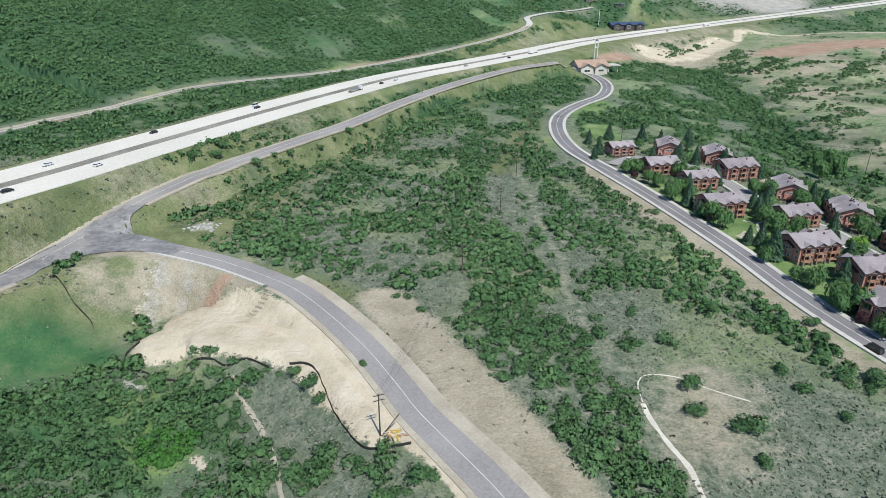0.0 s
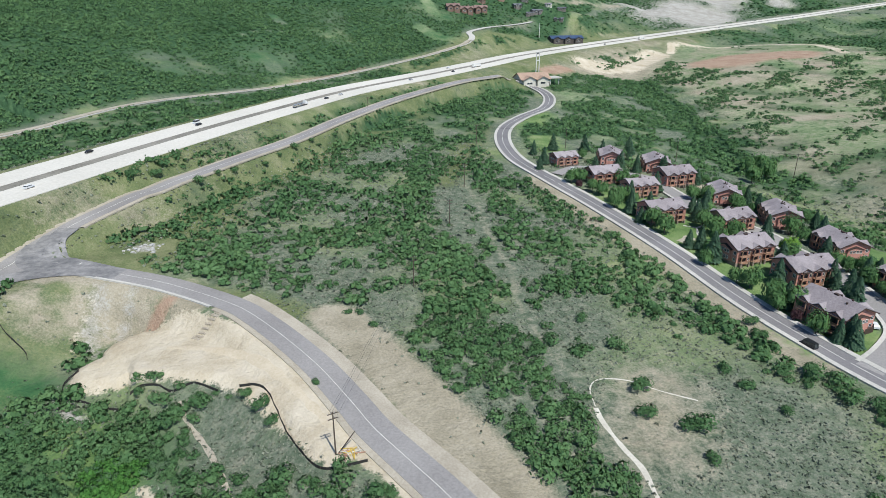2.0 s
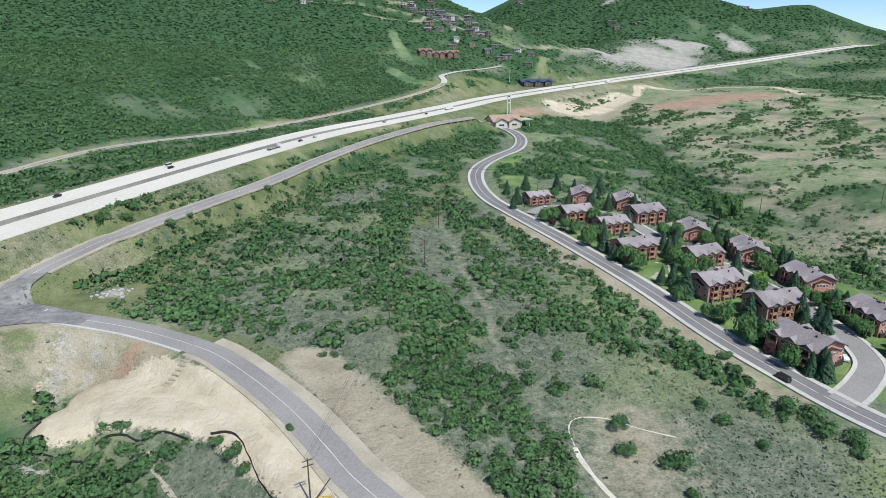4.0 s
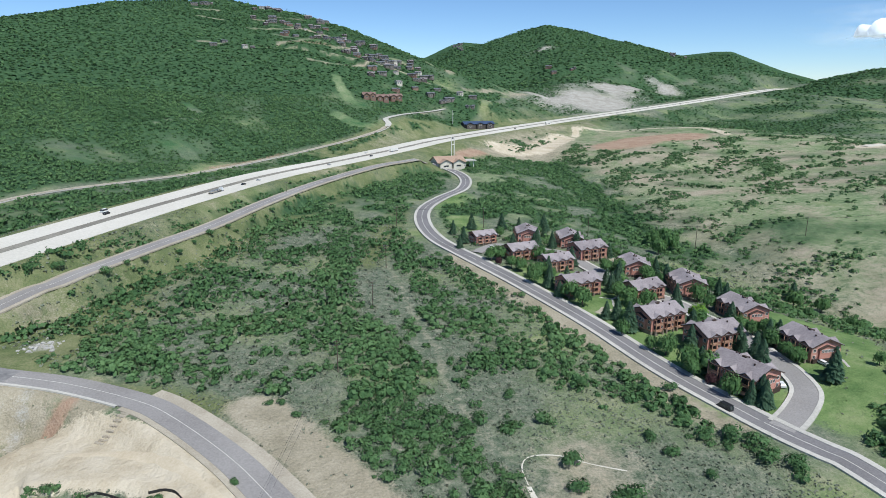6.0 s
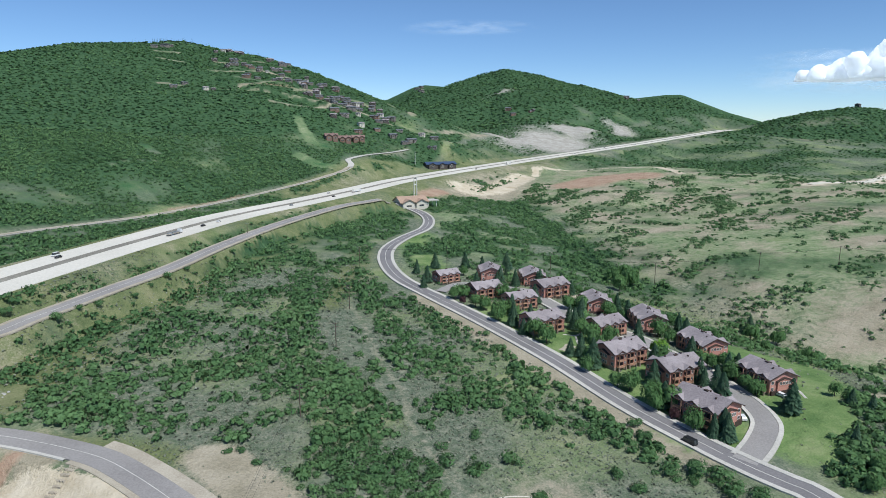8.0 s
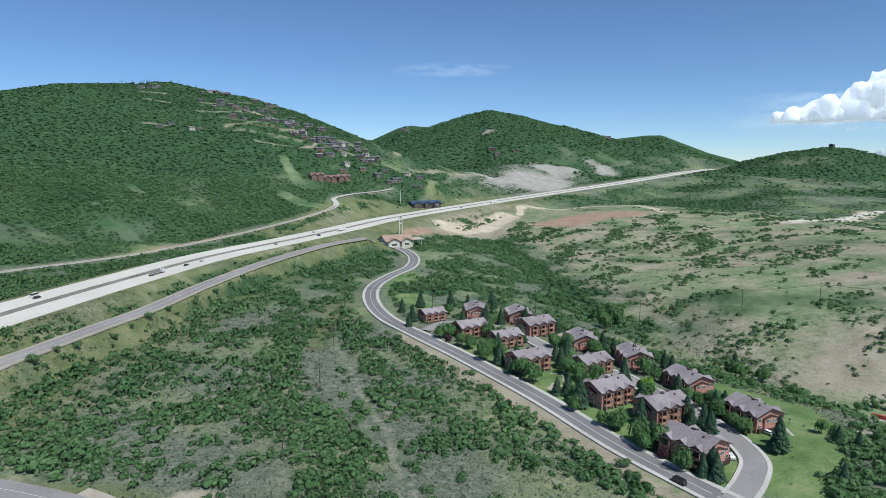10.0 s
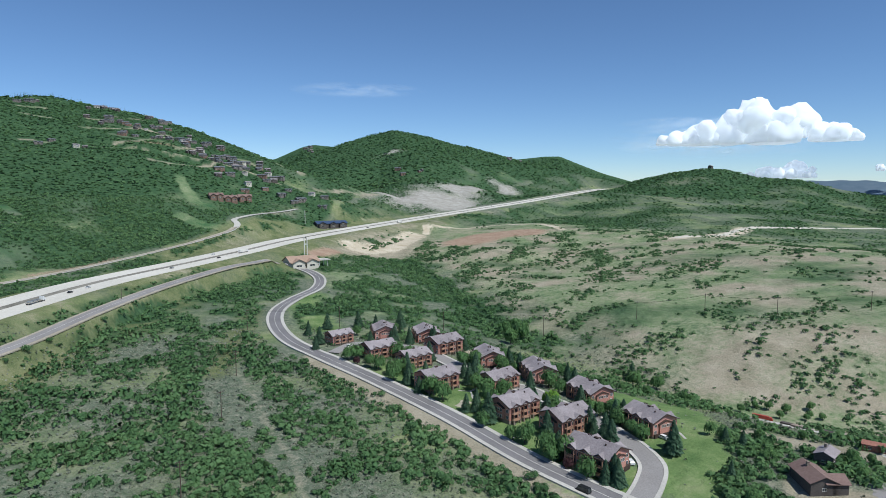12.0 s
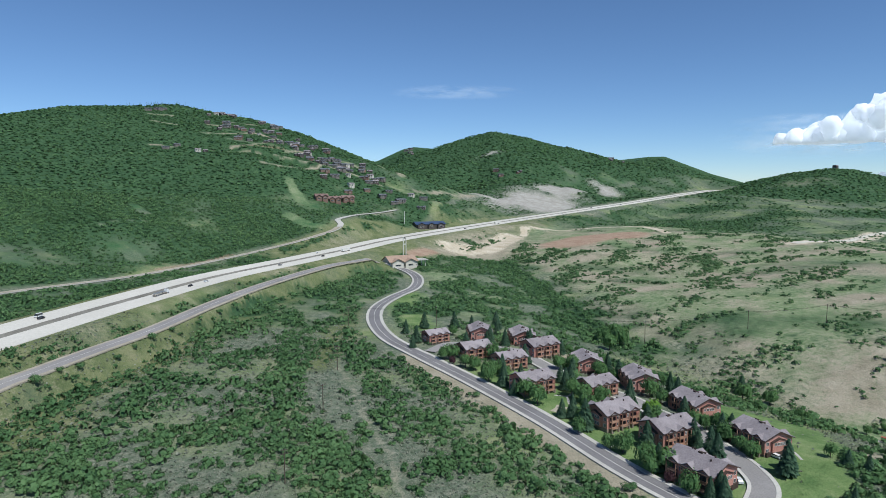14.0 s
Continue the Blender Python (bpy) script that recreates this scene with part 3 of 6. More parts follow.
def field_cover(x, y):
    out = 0.6 + 0.95 * fnoise(x, y, 17, 3, 21) + 0.35 * fnoise(x, y, 90, 3, 22)
    out = out + 0.2 * step(180, 220, y) * step(25, -20, x) - 0.06 * step(100, 130, x) * step(380, 420, y)
    for cx, cy, rx, ry in OPEN_SAGE:
        out = out - 0.55 * step(0.4, 0.62, disc(x, y, cx, cy, rx, ry))
    return out


def oakiness(x, y):
    """How thick the scrub oak stands, 0 to 1."""
    r = np.hypot(x, y)
    n, big = fnoise(x, y, 17, 3, 21), fnoise(x, y, 90, 3, 22)
    hill = behind_trail(x, y)
    slope_cover = 0.74 + 0.95 * fnoise(x, y, 70, 4, 23) + 0.72 * step(90, 330, hill)
    right = right_hill(x, y)
    grass_hill = 0.16 + 0.75 * fnoise(x * 0.7 + y * 0.7, y - x * 0.4, 60, 4, 24) + 0.18 * big
    far = step(1000, 1500, r)
    out = field_cover(x, y) * (1 - right) + grass_hill * right
    east = step(26, 36, np.degrees(np.arctan2(x, y))) * step(2200, 1800, r)
    out = out * (1 - far) + (0.78 - 0.2 * east + 0.75 * fnoise(x, y, 110, 4, 25)) * far
    out = np.where(hill > 0, slope_cover * step(0, 25, hill), out)
    out = np.maximum(out, thicket_cover(x, y))
    d, _, _ = near_line(highway_line, x, y)
    out = np.where(d < 52 + 8 * n, np.minimum(out, 0.12 * step(27, 34, d) + np.where(d > 30, band(x, y, LOW_THICKETS[5][0], 4, 4), 0)), out)
    out = out * (1 - step(0.42, 0.6, grey_scars(x, y))) * (1 - bare_ground(x, y))
    return np.clip(out, 0, 1)


def grey_scars(x, y):
    n = fnoise(x, y, 60, 3, 33)
    return np.clip(biggest(disc(x, y, 640, 1390, 190, 105, 38) * (0.95 + 0.5 * n), disc(x, y, 1050, 1730, 45, 60) * (0.9 + 0.5 * n), disc(x, y, 811, 2138, 70, 50) * (0.6 + 0.7 * n), disc(x, y, 790, 1560, 90, 60, 20) * (0.85 + .5 * n)), 0, 1)


def bare_ground(x, y):
    """Where nothing woody grows: roads, sand, clearings, lawns."""
    out = np.zeros_like(x)
    for name, (line, half) in GRADED.items():
        d, _, _ = near_line(line, x, y, 25)
        out = np.maximum(out, 1 - step(half + 1, half + 5, d))
    d, (_, half), _ = near_line(fill_line, x, y, 60)
    out = np.maximum(out, 1 - step(half + 1, half + 4, d))
    d, _, _ = near_line(highway_line, x, y)
    out = np.maximum(out, 1 - step(24, 27, d))
    for points, half in CLEARINGS + TERRACES + GAPS:
        out = np.maximum(out, 0.85 * step(0.35, 0.65, band(x, y, points, half, 5)))
    return out


CLEARINGS = [([(-20, 184), (-2, 155), (13, 128), (23, 108), (34, 82)], 9), ([(40, 330), (43, 293), (42, 256), (45, 221), (43, 188), (46, 160), (51, 145)], 2.0),
             ([(70, 132), (62, 120), (72, 140)], 14), ([(-118, 238), (-104, 232), (-95, 246)], 9), ([(-118, 205), (-95, 204), (-75, 198)], 14),
             ([(-128, 172), (-118, 176)], 16), ([(124, 290), (140, 230), (150, 190), (146, 160)], 30), ([(206, 238), (222, 214), (205, 188), (190, 178), (176, 160)], 14), ([(120, 385), (110, 430)], 14),
             ([(190, 740), (225, 775), (262, 795), (300, 790)], 20), ([(300, 795), (350, 845), (425, 945)], 22), ([(430, 800), (500, 850), (535, 820)], 45), ([(-95, 1500), (50, 1455)], 7), ([(-50, 1385), (40, 1330)], 7), ([(40, 1255), (150, 1205)], 6), ([(218, 165), (226, 142), (236, 118)], 7), ([(190, 124), (203, 106)], 9),
             ([(57, 1110), (62, 1050), (72, 990)], 9), ([(45, 917), (68, 866), (88, 858)], 10)]

# graded benches and cut banks round the hill houses
TERRACES = [([(-221, 1575), (-177, 1588)], 12), ([(-202, 1473), (-159, 1461)], 9), ([(-96, 1413), (-54, 1437), (14, 1476)], 9), ([(-40, 1318), (1, 1327), (59, 1427)], 9), ([(-93, 1539), (-46, 1542)], 10),
            ([(14, 1177), (46, 1161), (108, 1204)], 8), ([(-98, 1273), (-30, 1288), (11, 1276)], 6), ([(64, 1303), (112, 1368)], 8), ([(290, 1482), (304, 1312)], 9), ([(-193, 1293), (-145, 1280)], 6), ([(395, 1368), (480, 1530)], 9),
            ([(412, 1316), (448, 1305)], 9), ([(108, 1204), (170, 1215), (230, 1180)], 7), ([(311, 1215), (399, 1269), (470, 1330)], 9), ([(-60, 1600), (10, 1580)], 9), ([(-20, 1500), (60, 1440)], 8), ([(150, 1330), (210, 1300)], 8)]
# grassy gaps on the lower slope
GAPS = [([(-156, 935), (-140, 905)], 8), ([(-138, 772), (-122, 741)], 9), ([(-176, 826), (-130, 862)], 3)]


def cover(x, y):
    """Sand, lawn and dry earth."""
    n = fnoise(x, y, 30, 3, 31)
    d, (_, half), _ = near_line(fill_line, x, y, 60)
    sand = np.clip(0.5 + 0.5 * (half + 3.5 - d) / 3, 0, 1)
    sand = biggest(sand, band(x, y, [(-10, 122), (-2, 114), (6, 102)], 3.4, 2), band(x, y, [(-104, 212), (-108, 196), (-106, 188)], 1.3, 3) * .7, disc(x, y, 262, 792, 30, 12, 25) * .6, band(x, y, [(258, 815), (318, 836), (398, 938)], 22, 12) * .9,
                   band(x, y, [(425, 950), (440, 983), (570, 975), (634, 926), (592, 802)], 7, 6) * .9, band(x, y, [(666, 641), (770, 700), (885, 762), (1030, 822)], 18, 12) * .8,
                   band(x, y, [(-63, 125), (-59, 121)], 1.6, 2) * .8, band(x, y, [(178, 330), (172, 345)], 5, 3))
    lawn = biggest(band(x, y, [(121, 300), (134, 250), (140, 200), (140, 165)], 17, 10), band(x, y, [(206, 240), (222, 215), (206, 190), (190, 180), (176, 158), (165, 150)], 16, 8),
                   band(x, y, [(-90, 150), (-72, 126)], 9, 5) * .8, band(x, y, [(105, 400), (110, 470), (125, 520)], 15, 12) * .75)
    d, _, _ = near_line(highway_line, x, y)
    dry = biggest(disc(x, y, 322, 850, 105, 46, 52) * 1.1, disc(x, y, 262, 792, 50, 20, 25) * 1.1, right_hill(x, y) * (0.4 + 0.85 * n), band(x, y, CLEARINGS[0][0], 9, 4), band(x, y, CLEARINGS[1][0], 1.0, 3) * .6, band(x, y, CLEARINGS[2][0], 15, 12) * .62, band(x, y, CLEARINGS[4][0], 15, 6) * (0.66 + 0.7 * fnoise(x, y, 9, 3, 36)),
                  band(x, y, [(127, 157), (121, 190), (112, 230), (99, 283), (87, 334)], 13, 3) * np.where(near_line(GRADED["condo"][0], x, y)[2] < 0, .8, .1),
                  np.where(d < 60, 0.2 + 0.5 * n, 0), *[band(x, y, CLEARINGS[k][0], 8, 5) * .85 for k in (14, 15, 16)], *[band(x, y, points, half + 2, 5) * .8 for points, half in TERRACES])
    dry = biggest(dry, disc(x, y, 150, 1000, 75, 34, 30) * (0.7 + 0.5 * n), disc(x, y, 215, 1100, 70, 40) * (0.55 + 0.6 * n))
    for px, py, rx, ry in ((283, 462, 32, 55), (295, 396, 26, 44), (412, 613, 70, 60), (270, 293, 30, 40), (325, 250, 70, 60), (413, 303, 40, 40), (532, 457, 70, 60), (356, 561, 60, 60), (421, 265, 40, 40), (1639, 1531, 95, 42), (1778, 1494, 85, 42), (1418, 1339, 90, 34), (1580, 1616, 90, 40), (480, 640, 60, 40), (590, 560, 70, 40)):
        dry = np.maximum(dry, disc(x, y, px, py, rx, ry) * (0.72 + 0.5 * n))
    return np.clip(sand, 0, 1), np.clip(lawn, 0, 1), np.clip(dry, 0, 1)


def soil(x, y):
    """Grey scree, dense scrub and reddish earth."""
    n = fnoise(x, y, 40, 3, 33)
    grey = biggest(grey_scars(x, y), band(x, y, [(-88, 152), (-94, 156), (-99, 163)], 3, 3) * .75, disc(x, y, -101, 246, 6, 6) * .7, band(x, y, [(-104, 208), (-104, 196), (-101, 188)], 4, 6) * .7,
                   band(x, y, [(-92, 207), (-95, 198)], 3, 5) * .65)
    red = biggest(band(x, y, [(430, 805), (480, 835), (530, 825)], 40, 18), band(x, y, [(186, 738), (212, 765)], 13, 8) * .9, band(x, y, [(-100, 702), (-64, 742), (-30, 764)], 7, 6) * .62,
                  band(x, y, [(-84, 196), (-77, 200)], 2.5, 2), band(x, y, [(-83, 182), (-81, 178)], 1.2, 1.5) * .8, band(x, y, [(-38, 150), (-28, 134), (-20, 122)], 1.6, 2) * .75, band(x, y, [(-285, 395), (-262, 425), (-246, 462)], 6, 6) * .62,
                  disc(x, y, 20, 1316, 60, 9) * .7)
    return np.clip(grey, 0, 1), oakiness(x, y) * step(330, 480, np.hypot(x, y)), np.clip(red, 0, 1)


def turf(x, y):
    """Pale hill grass, olive verges and lush wet meadow."""
    n, r = fnoise(x, y, 30, 3, 35), np.hypot(x, y)
    east = step(25, 34, np.degrees(np.arctan2(x, y)))
    pale = biggest(band(x, y, CLEARINGS[17][0], 12, 4), band(x, y, CLEARINGS[18][0], 12, 4), right_hill(x, y) * (0.82 + 0.5 * n), east * step(900, 1100, r) * step(2150, 1750, r) * (0.25 + 0.8 * n), band(x, y, [(105, 400), (110, 470), (125, 520)], 18, 12) * (0.7 + 0.4 * n), band(x, y, [(150, 420), (175, 500), (200, 640)], 40, 25) * (0.42 + 0.6 * n))
    d, _, _ = near_line(highway_line, x, y)
    olive = biggest((1 - step(70, 110, d)) * (0.75 + 0.4 * n) * step(1500, 1100, r), band(x, y, [(-118, 238), (-104, 232), (-92, 240)], 12, 6), band(x, y, [(-75, 208), (-50, 198), (-30, 186)], 6, 5) * .8,
                    band(x, y, [(30, 330), (50, 400), (70, 470)], 9, 8) * .8)
    lush = biggest(band(x, y, [(-142, 160), (-126, 170), (-112, 166)], 10, 9) * (0.9 + 0.4 * n), band(x, y, [(-130, 150), (-95, 140), (-75, 130)], 22, 12) * .7, step(0, 40, behind_trail(x, y)) * (0.42 + 0.5 * n))
    return np.clip(pale, 0, 1), np.clip(olive, 0, 1), np.clip(lush, 0, 1)


ground = build_ground()


# ---- roads ----
def ribbon(name, line, offset_a, offset_b, lift, mat, label, category="road", parent=None, skirt=0.5, dash=None, draped=True):
    """A strip along a graded line between two offsets (right is positive), with sides that go down into the ground."""
    line = np.asarray(line)
    tangent = np.gradient(line[:, :2], axis=0)
    tangent /= np.linalg.norm(tangent, axis=1)[:, None] + 1e-9
    right = np.column_stack([tangent[:, 1], -tangent[:, 0]])
    a, b = line[:, :2] + right * offset_a, line[:, :2] + right * offset_b
    if draped:
        za, zb = ground_z(a[:, 0], a[:, 1]) + lift + 0.06, ground_z(b[:, 0], b[:, 1]) + lift + 0.06
    else:
        za = zb = line[:, 2] + lift
    away = 0.0011 * np.hypot(line[:, 0], line[:, 1]) if draped else 0.0
    za, zb = za + away, zb + away
    n = len(line)
    verts = np.vstack([np.column_stack([a, za - skirt]), np.column_stack([a, za]), np.column_stack([b, zb]), np.column_stack([b, zb - skirt])])
    faces = []
    for k in range(n - 1):
        if dash and k % dash[1] >= dash[0]:
            continue
        for s in range(3):
            faces.append((s * n + k, s * n + k + 1, (s + 1) * n + k + 1, (s + 1) * n + k))
    ob = poly(name, verts, faces, mat, parent)
    if parent is None:
        tagged(ob, label, category, kind="structure")
    elif label:
        tagged(ob, label)
    return ob


def dense(line, every):
    seg = np.concatenate([[0], np.cumsum(np.linalg.norm(np.diff(line[:, :2], axis=0), axis=1))])
    s = np.arange(0, seg[-1], every)
    return np.column_stack([np.interp(s, seg, line[:, k]) for k in range(line.shape[1])])


def build_roads():
    hw = dense(highway_line, 6)
    for name, side in (("highway_carriageway", -1), ("highway_carriageway", 1)):
        lo, hi = sorted((side * 3.6, side * 22))
        road = ribbon(name, hw, lo, hi, 0.25, PAVING, "pale concrete highway carriageway with worn lanes", "highway", skirt=1.5, draped=False)
        ribbon("lane_marking", dense(highway_line, 3), side * 13.6 - 0.12, side * 13.6 + 0.12, 0.27, LINE_PAINT, "", parent=road, skirt=0.01, dash=(1, 4), draped=False)
        for e in (8.0, 19.0):
            ribbon("edge_line", hw, side * e - 0.12, side * e + 0.12, 0.27, LINE_PAINT, "", parent=road, skirt=0.01, draped=False)
    ribbon("highway_median", hw, -3.6, 3.6, 0.2, MEDIAN, "dark gravel median strip between the carriageways", "median", skirt=1.0, draped=False)
    fr = dense(GRADED["frontage"][0], 3)
    road = ribbon("frontage_road", fr, -4.6, 4.6, 0.14, ASPHALT, "worn grey asphalt frontage road", skirt=0.6)
    ribbon("centre_line", fr, -0.1, 0.1, 0.16, LINE_PAINT, "", parent=road, skirt=0.01)
    ribbon("gravel_shoulder", fr, -7, -4.6, 0.09, GRAVEL, "pale gravel road shoulder", "shoulder", skirt=0.6)
    for stretch in (fr[fr[:, 1] < 192], fr[fr[:, 1] > 254]):
        ribbon("gravel_shoulder", stretch, 4.6, 6.8, 0.09, GRAVEL, "pale gravel road shoulder", "shoulder", skirt=0.6)
    jr = dense(GRADED["junction"][0], 2)
    road = ribbon("side_road", jr, -4.6, 4.6, 0.18, ASPHALT, "grey asphalt road curving past the sand fill", skirt=0.6)
    for k, bend in enumerate(([(-160, 170), (-150, 190), (-143.5, 205), (-131, 216), (-114, 220), (-100, 216.5)], [(-131.5, 252), (-133, 243), (-130.5, 235), (-124, 228), (-113, 222.5), (-100, 217)], [(-135, 247), (-134.5, 238), (-129, 230), (-120, 224.5)], [(-138.5, 240), (-137.5, 231), (-132, 224), (-120, 221), (-106, 218.5)])):
        xy = curve_through(bend, 6)
        ribbon("junction_bend", np.column_stack([xy, ground_z(xy[:, 0], xy[:, 1])]), -4.4, 4.4, 0.2 + 0.02 * k, WORN_JUNCTION, "grey asphalt darkened by turning tyres", parent=road, skirt=0.3)
    ribbon("stop_line", dense(GRADED["junction"][0], 0.5)[46:48], -4.0, -0.4, 0.245, LINE_PAINT, "", parent=road, skirt=0.01)
    ribbon("centre_line", jr[18:], -0.08, 0.08, 0.2, LINE_PAINT, "", parent=road, skirt=0.01)
    ribbon("gravel_shoulder", jr[46:], -8.6, -4.6, 0.1, GRAVEL, "pale gravel road shoulder", "shoulder", skirt=0.6)
    ribbon("roadside_gutter", jr[8:45], 4.6, 5.6, 0.22, CONCRETE, "pale concrete gutter beside the road", "gutter", skirt=0.6)
    ribbon("gravel_shoulder", jr[45:], 4.6, 6.4, 0.1, GRAVEL, "pale gravel road shoulder", "shoulder", skirt=0.6)
    cr = dense(GRADED["condo"][0], 2)
    road = ribbon("estate_road", cr, -3.9, 3.9, 0.12, DARK_ASPHALT, "faded grey asphalt estate road with pale centre line", skirt=0.6)
    ribbon("centre_line", cr, -0.12, 0.12, 0.14, LINE_PAINT, "", parent=road, skirt=0.01)
    for a, b in ((-5.7, -3.9), (3.9, 6.0)):
        ribbon("pavement", cr, a, b, 0.27, CONCRETE, "pale concrete kerb and pavement along the estate road", "pavement", skirt=0.6)
    lp = dense(GRADED["loop"][0], 2)
    ribbon("loop_drive", lp[3:], -3.7, 3.7, 0.16, ASPHALT, "grey asphalt drive between the apartment houses", "drive", skirt=0.6)
    for a, b in ((-5.0, -3.7), (3.7, 5.2)):
        ribbon("pavement", lp[4:], a, b, 0.29, CONCRETE, "pale concrete kerb along the drive", "pavement", skirt=0.6)
    ribbon("gate_drive", dense(GRADED["gate"][0], 2)[2:], -3.4, 3.4, 0.17, ASPHALT, "grey asphalt entrance drive", "drive", skirt=0.6)
    ribbon("rail_trail", dense(GRADED["trail"][0], 4), -3.2, 3.2, 0.15, GRAVEL, "pale dirt road along the foot of the hill", skirt=0.6)
    ribbon("rail_trail_ditch", dense(GRADED["trail"][0], 4), 4.6, 6.0, 0.1, CONCRETE, "pale concrete ditch beside the dirt road", "ditch", skirt=0.6)
    ribbon("hill_road", dense(GRADED["hill"][0], 4), -4, 4, 0.15, CONCRETE, "pale road winding to the hillside lodges", skirt=0.6)


build_roads()





# ---- scrub and grass ----
def clump(seed, n, leaf, flat=0.8, lobes=6, spread=0.55, core=0):
    """A crown of unit radius, standing on z = 0, of n separate leaf clumps set round several lobes. Returns points (n, 4, 3) and each clump's way out of the crown."""
    rng = np.random.default_rng(seed)
    a = rng.uniform(0, 2 * np.pi, lobes)
    rad = spread * np.sqrt(rng.uniform(0.05, 1, lobes))
    size = rng.uniform(0.38, 0.6, lobes)
    mid = np.column_stack([rad * np.cos(a), rad * np.sin(a), rng.uniform(0.35, 0.75, lobes) * flat])
    pick = rng.integers(0, lobes, n)
    w = rng.normal(size=(n, 3))
    w[:, 2] = np.abs(w[:, 2]) * 0.9 - 0.25
    w /= np.linalg.norm(w, axis=1)[:, None]
    p = mid[pick] + w * (size[pick] * rng.uniform(0.75, 1.08, n))[:, None] * np.array([1, 1, flat])
    p[:, 2] = np.maximum(p[:, 2], 0.06)
    normal = w + rng.normal(size=(n, 3)) * 0.45 + np.array([0, 0, 0.25])
    normal /= np.linalg.norm(normal, axis=1)[:, None]
    s = leaf * rng.uniform(0.6, 1.3, n)
    k = rng.uniform(0.55, 1.0, n)
    # the first ones are broad and close the crown from within
    p[:core] = mid[pick[:core]] + w[:core] * (size[pick[:core]] * 0.76)[:, None] * np.array([1, 1, flat])
    normal[:core], s[:core], k[:core] = w[:core], min(0.26, leaf * 2.1), 0.9
    helper = rng.normal(size=(n, 3))
    u = np.cross(normal, helper)
    u /= np.linalg.norm(u, axis=1)[:, None]
    v = np.cross(normal, u)
    s, k = s[:, None], k[:, None]
    out = w * 0.75 + p * np.array([0.6, 0.6, 0.35]) + np.array([0, 0, 0.25])
    out /= np.linalg.norm(out, axis=1)[:, None]
    return np.stack([p - u * s, p - v * s * k, p + u * s, p + v * s * k], 1), out


def mesh_of_quads(name, quads, tone, mat, out):
    """One mesh of separate four-cornered leaves (n, 4, 3), with a tone for each leaf."""
    n = len(quads)
    me = bpy.data.meshes.new(name)
    me.vertices.add(n * 4)
    me.vertices.foreach_set("co", quads.astype(np.float32).ravel())
    me.loops.add(n * 4)
    me.loops.foreach_set("vertex_index", np.arange(n * 4, dtype=np.int32))
    me.polygons.add(n)
    me.polygons.foreach_set("loop_start", np.arange(n, dtype=np.int32) * 4)
    me.update(calc_edges=True)
    at = me.attributes.new("tone", 'FLOAT', 'POINT')
    at.data.foreach_set("value", np.repeat(tone, 4).astype(np.float32))
    at = me.attributes.new("outward", 'FLOAT_VECTOR', 'POINT')
    at.data.foreach_set("vector", np.repeat(out, 4, axis=0).astype(np.float32).ravel())
    me.materials.append(mat)
    return me


def strewn(name, x, y, radius, height, templates, mat, label, category, seed):
    rng = np.random.default_rng(seed)
    z = ground_z(x, y)
    turn = rng.uniform(0, 2 * np.pi, len(x))
    kind = rng.integers(0, len(templates), len(x))
    tone_each = np.clip(0.5 + 0.5 * fnoise(x, y, 35, 2, seed) + rng.normal(0, 0.2, len(x)), 0, 1)
    quads, tones, ways = [], [], []
    for k, (tpl, out) in enumerate(templates):
        m = np.where(kind == k)[0]
        if not len(m):
            continue
        c, s = np.cos(turn[m])[:, None, None], np.sin(turn[m])[:, None, None]
        r, h = radius[m][:, None, None], height[m][:, None, None]
        q = np.empty((len(m), *tpl.shape))
        q[..., 0] = (tpl[None, ..., 0] * c - tpl[None, ..., 1] * s) * r + x[m][:, None, None]
        q[..., 1] = (tpl[None, ..., 0] * s + tpl[None, ..., 1] * c) * r + y[m][:, None, None]
        q[..., 2] = tpl[None, ..., 2] * h + z[m][:, None, None] - 0.1 * r
        quads.append(q.reshape(-1, 4, 3))
        tones.append(np.repeat(tone_each[m], tpl.shape[0]))
        c, s = c[:, :, 0], s[:, :, 0]
        ways.append(np.stack([out[:, 0] * c - out[:, 1] * s, out[:, 0] * s + out[:, 1] * c, np.broadcast_to(out[:, 2], (len(m), len(out)))], -1).reshape(-1, 3))
    return tagged(new(name, mesh_of_quads(name, np.concatenate(quads), np.concatenate(tones), mat, np.concatenate(ways))), label, category, kind="stuff")


def candidates(near, far, spacing, seed, left=-46, right=68):
    rng = np.random.default_rng(seed)
    g = np.arange(-far, far, spacing)
    X, Y = np.meshgrid(g, g[g > -20])
    X, Y = X.ravel(), Y.ravel()
    X, Y = X + rng.uniform(-.48, .48, X.shape) * spacing, Y + rng.uniform(-.48, .48, Y.shape) * spacing
    r, b = np.hypot(X, Y), np.degrees(np.arctan2(X, Y))
    m = (r >= near) & (r < far) & (b > left) & (b < right)
    return X[m], Y[m], rng


NEAR_BUSH = [clump(100 + k, 230, 0.074, lobes=8, core=60) for k in range(7)]
FIELD_BUSH = [clump(150 + k, 96, 0.115, lobes=7, core=32) for k in range(6)]
MID_BUSH = [clump(200 + k, 26, 0.235, core=10) for k in range(6)]
FAR_BUSH = [clump(300 + k, 6, 0.56, 0.7, 4) for k in range(6)]
TUFT = [(q, (out + np.array([0, 0, 1.2])) / np.linalg.norm(out + np.array([0, 0, 1.2]), axis=1)[:, None]) for q, out in (clump(400 + k, 4, 0.5, 0.7, 3, 0.4) for k in range(5))]


